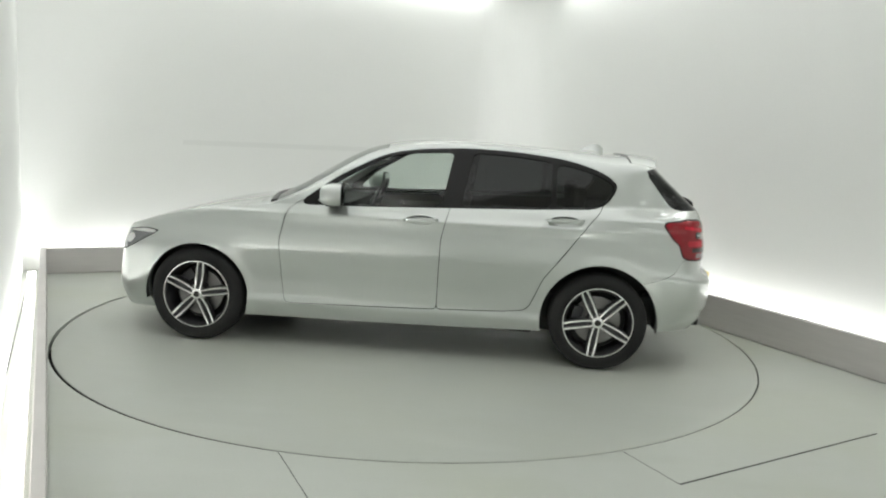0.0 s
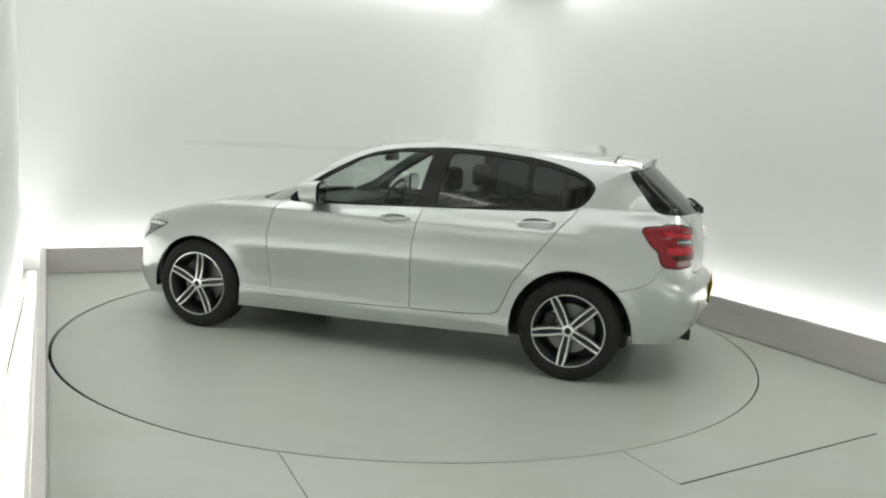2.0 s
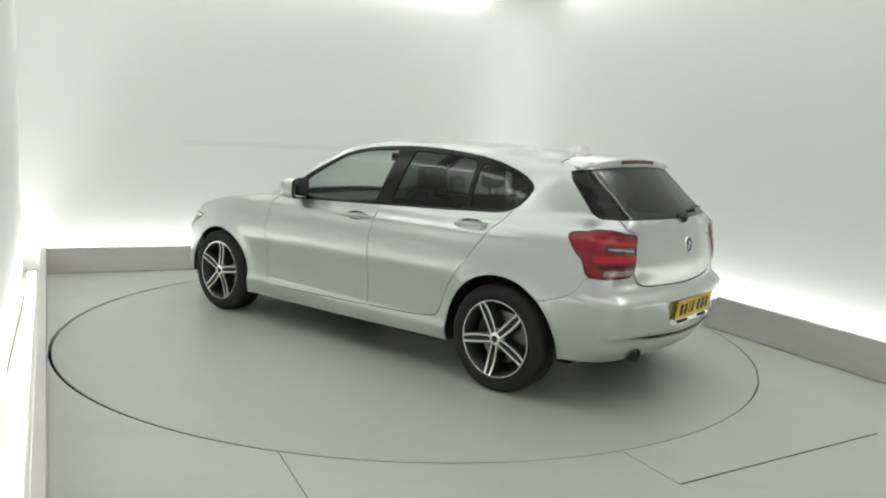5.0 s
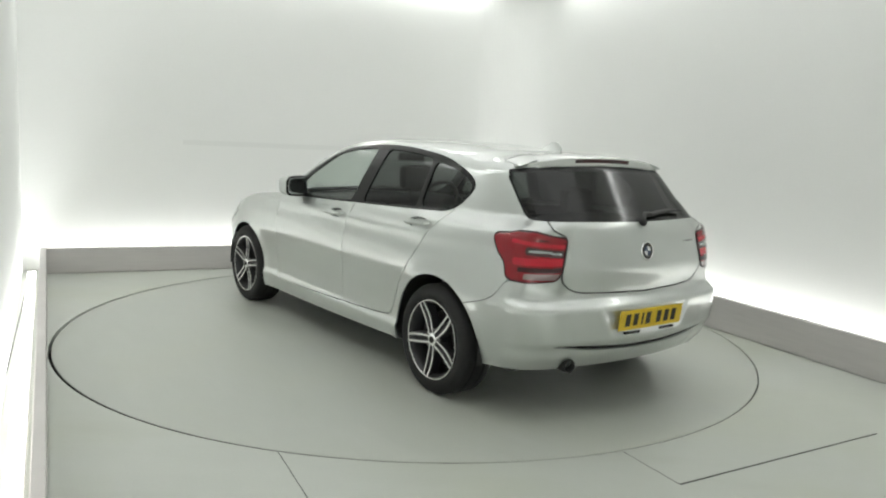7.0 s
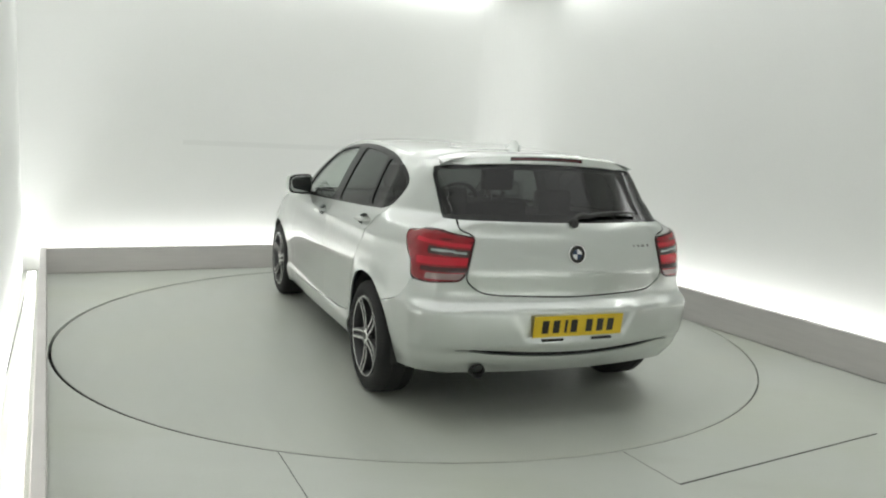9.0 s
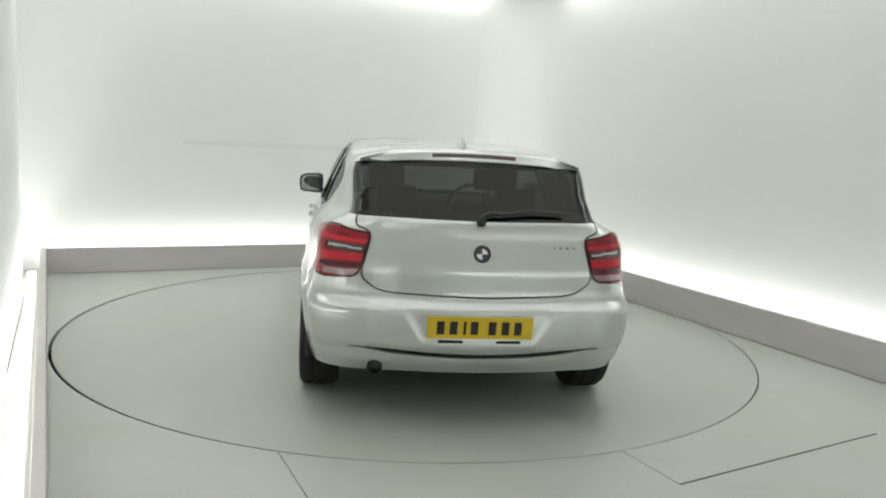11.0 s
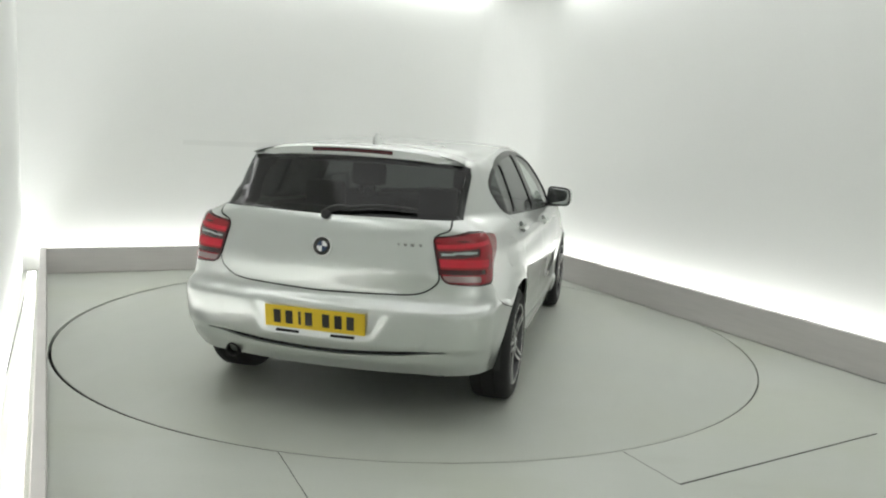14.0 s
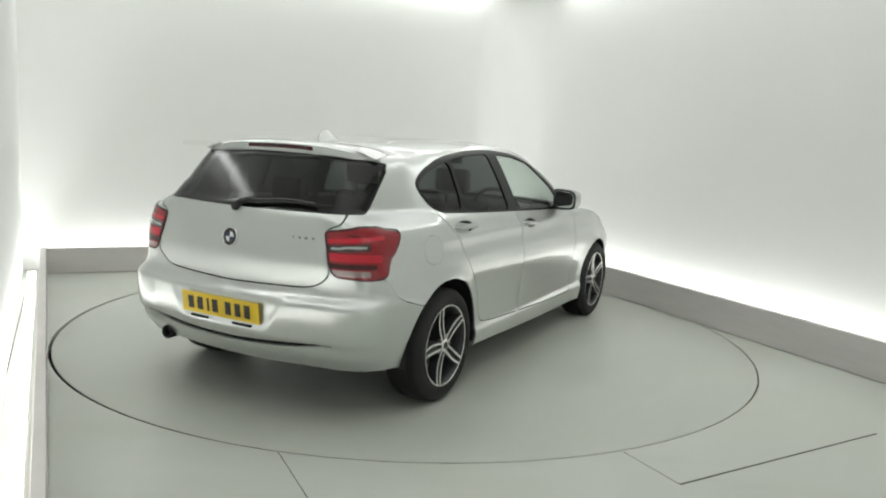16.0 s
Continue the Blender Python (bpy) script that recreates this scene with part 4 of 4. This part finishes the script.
for k, y in enumerate((0.198, 0.134, 0.078, 0.030, -0.060, -0.125, -0.188)):
    bm = bmesh.new()
    wide = 0.007 if k == 2 else 0.019
    box(bm, (-0.0045, y - wide, -0.034), (-0.002, y + wide, 0.034), 0, PLATE)
    part("plate_bar", bm, INK, plate)
for y in (0.145, -0.145):
    bm = bmesh.new()
    box(bm, (-2.166, y - 0.062, 0.462), (-2.135, y + 0.062, 0.475), 0.003)
    part("plate_bracket", bm, GLOSS, car, "black lip below the number plate")
spot, nrm = place_on(0.0, 0.895)
face = Matrix.Translation(spot) @ nrm.to_track_quat("Z", "Y").to_matrix().to_4x4()
badge = part("badge", lathe([(0.053, -0.004), (0.053, 0.004), (0.051, 0.007), (0.045, 0.007), (0.043, 0.003)], 48, face), CHROME, tailgate, "round chrome-ringed badge", smooth=True)
part("badge_field", lathe([(0.0435, 0.0), (0.0435, 0.0045)], 40, face), INK, badge)
for q in range(4):
    bm = bmesh.new()
    arc = [bm.verts.new((0, 0, 0.0055))] + [bm.verts.new((0.027 * math.cos(w), 0.027 * math.sin(w), 0.0055)) for w in (math.pi / 2 * (q + i / 8) for i in range(9))]
    bm.faces.new(arc)
    bm.transform(face)
    part("badge_sector", bm, BLUE if q % 2 else WHITE, badge)
for k in range(4):
    y = -0.375 - 0.036 * k
    p, nn = place_on(y, 0.932)
    bm = bmesh.new()
    box(bm, (p.x - 0.002, y - 0.009, 0.926), (p.x + 0.006, y + 0.009, 0.939), 0.001)
    part("model_lettering", bm, STEEL, tailgate, "small chrome bars of lettering")
for y0, y1, z0, z1, h in ((0.012, -0.10, 1.062, 1.088, 0.020), (-0.09, -0.44, 1.086, 1.098, 0.010)):
    bm, rows = bmesh.new(), []
    for i in range(13):
        t = i / 12
        y, z = y0 + (y1 - y0) * t, z0 + (z1 - z0) * t + 0.012 * math.sin(math.pi * t)
        x = -float(tail_x(z)) + 0.24 * y * y - 0.026
        hh = h * (1.15 - 0.6 * t) if h < 0.015 else h * (1 - 0.35 * t)
        rows.append([bm.verts.new((x + dx, y, z + dz)) for dx, dz in ((0.012, -hh), (-0.008, -hh * 0.7), (-0.008, hh * 0.6), (0.012, hh))])
    for a, b in zip(rows, rows[1:]):
        for k in range(4):
            bm.faces.new((a[k], a[(k + 1) % 4], b[(k + 1) % 4], b[k]))
    bm.faces.new(rows[0])
    bm.faces.new(rows[-1])
    part("rear_wiper" if h > 0.015 else "wiper_blade", bm, PLASTIC, tailgate, "black rear wiper arm and blade", smooth=True)
part("wiper_pivot", lathe([(0.024, -0.035), (0.024, 0.0), (0.015, 0.012)], 24, Matrix.Translation((-2.062, 0.004, 1.055)) @ pose(0, 0, 0, 0, -75)), PLASTIC, tailgate, smooth=True)


def roof_at(x, y):
    """Height of the roof skin at a place."""
    e = float(half_width(x, float(roof_z(x)) - 0.001))
    return float(roof_z(x)) + float(crown(x)) * e * e * (1 - min(1.0, abs(y) / e) ** 3.2)


def spoiler_edge(y):
    """The spoiler's trailing edge: its x and the height of its top."""
    e = abs(y) / 0.605
    return -1.735 + 0.14 * y * y + 0.055 * e ** 6, 1.386 - 0.10 * y * y - 0.034 * e ** 5


bm, rows = bmesh.new(), []
for i in range(49):
    y = -0.605 + 1.21 * i / 48
    e = abs(y) / 0.605
    x1, zt = spoiler_edge(y)
    zr = roof_at(-1.52, abs(y) * 0.94) + 0.003 - 0.006 * e ** 8
    lip = 0.034 * (1 - e ** 5)
    rows.append([bm.verts.new(p) for p in ((-1.52, y * 0.94, zr - 0.05), (-1.52, y * 0.94, zr - 0.003), (-1.525, y * 0.945, zr), (-1.60, y * 0.97, zr * 0.62 + zt * 0.38 + 0.004), (-1.68, y * 0.99, zr * 0.22 + zt * 0.78 + 0.003),
                 (x1 + 0.010, y, zt + 0.001), (x1, y, zt - 0.003), (x1 + 0.004, y, zt - 0.008 - lip), (x1 + 0.012, y, zt - 0.012 - lip), (-1.655, y, 1.300 - 0.03 * y * y))])
for a, b in zip(rows, rows[1:]):
    for k in range(10):
        bm.faces.new((a[k], a[(k + 1) % 10], b[(k + 1) % 10], b[k]))
bm.faces.new(rows[0])
bm.faces.new(rows[-1])
spoiler = part("roof_spoiler", bm, PAINT, tailgate, "silver roof edge spoiler", smooth=True)
bm, rows = bmesh.new(), []
for i in range(17):
    y = -0.225 + 0.45 * i / 16
    x1, zt = spoiler_edge(y)
    rows.append([bm.verts.new(p) for p in ((x1 - 0.003, y, zt - 0.009), (x1 - 0.001, y, zt - 0.030), (x1 + 0.03, y, zt - 0.030), (x1 + 0.03, y, zt - 0.007))])
for a, b in zip(rows, rows[1:]):
    for k in range(4):
        bm.faces.new((a[k], a[(k + 1) % 4], b[(k + 1) % 4], b[k]))
bm.faces.new(rows[0])
bm.faces.new(rows[-1])
part("brake_light", bm, DEEPRED, spoiler, "dark red high brake light")
bm, rows = bmesh.new(), []
for i in range(49):
    y = -0.565 + 1.13 * i / 48
    z = roof_at(-1.515, abs(y)) + 0.0025 - 0.006 * (abs(y) / 0.569) ** 8
    rows.append([bm.verts.new((x, y, z + dz)) for x, dz in ((-1.511, -0.01), (-1.511, 0.0), (-1.519, 0.0), (-1.519, -0.01))])
for a, b in zip(rows, rows[1:]):
    for k in range(4):
        bm.faces.new((a[k], a[(k + 1) % 4], b[(k + 1) % 4], b[k]))
part("spoiler_seal", bm, GLOSS, tailgate, "thin dark gap between roof and spoiler")
bm, rows = bmesh.new(), []
zf = roof_at(-1.30, 0.0) - 0.004
for i in range(13):
    t = i / 12
    x = -1.22 - 0.17 * t
    h = 0.062 * math.sin(math.pi * min(1, t * 0.62)) ** 1.3 * (1 if t < 0.9 else 0.9)
    w = 0.030 * math.sin(math.pi * (0.15 + 0.7 * t))
    zz = zf - 0.06 * max(0, t - 0.5)
    rows.append([bm.verts.new(p) for p in ((x, w, zz), (x, w * 0.35, zz + h * 0.6), (x, 0.002, zz + h + 0.002), (x, -0.002, zz + h + 0.002), (x, -w * 0.35, zz + h * 0.6), (x, -w, zz))])
for a, b in zip(rows, rows[1:]):
    for k in range(6):
        bm.faces.new((a[k], a[(k + 1) % 6], b[(k + 1) % 6], b[k]))
bm.faces.new(rows[0])
bm.faces.new(rows[-1])
part("roof_aerial", bm, PAINT, car, "silver shark-fin aerial", smooth=True)
part("exhaust_pipe", lathe([(0.030, 0.30), (0.036, 0.30), (0.038, 0.0), (0.036, -0.006), (0.031, -0.004), (0.030, 0.06), (0.0005, 0.10)], 32, pose(-2.055, 0.505, 0.300, 0, 88), False), PLASTIC, car, "dark steel tailpipe", smooth=True)
# ---- bonnet rear edge: wiper cowl
bm, rows = bmesh.new(), []
for i in range(25):
    y = -0.70 + 1.4 * i / 24
    x = 0.86 + 0.19 * (0.5 - y * y)
    z = 0.966 + 0.04 * (0.5 - y * y)
    rows.append([bm.verts.new((x + dx, y, z + dz)) for dx, dz in ((0.035, -0.02), (0.022, 0.008), (-0.02, 0.014), (-0.035, 0.0))])
for a, b in zip(rows, rows[1:]):
    for k in range(4):
        bm.faces.new((a[k], a[(k + 1) % 4], b[(k + 1) % 4], b[k]))
bm.faces.new(rows[0])
bm.faces.new(rows[-1])
part("wiper_cowl", bm, PLASTIC, car, "black cowl with windscreen wipers", smooth=True)

# ---------------------------------------------------------------- small things of the bay


def joint(name, p, q, wide, label):
    """A thin dark floor joint between two points."""
    p, q = Vector((*p, 0)), Vector((*q, 0))
    d = (q - p).normalized()
    side = Vector((-d.y, d.x, 0)) * wide / 2
    verts = [v + Vector((0, 0, z)) for z in (-0.01, 0.0012) for v in (p - side, p + side, q + side, q - side)]
    faces = [(4, 5, 6, 7), (0, 1, 5, 4), (1, 2, 6, 5), (2, 3, 7, 6), (3, 0, 4, 7)]
    return tagged(mesh_object(name, verts, faces, SEAM), label, "floor joint", kind="structure")


joint("floor_joint_1", (-0.58, -2.42), (-0.33, -2.98), 0.003, "thin dark joint in the floor panels")
joint("floor_joint_2", (1.05, -2.255), (1.215, -2.60), 0.0015, "thin dark joint in the floor panels")
joint("floor_joint_3", (1.215, -2.60), (2.53, -1.875), 0.009, "thin dark joint in the floor panels")


def motions():
    rows = [(t, Matrix.Rotation(heading(t), 4, "Z")) for t in (0.5 * i for i in range(33))]
    walk(turntable, rows)
    walk(car, [(t, m @ Matrix.Translation(PIVOT)) for t, m in rows])


motions()
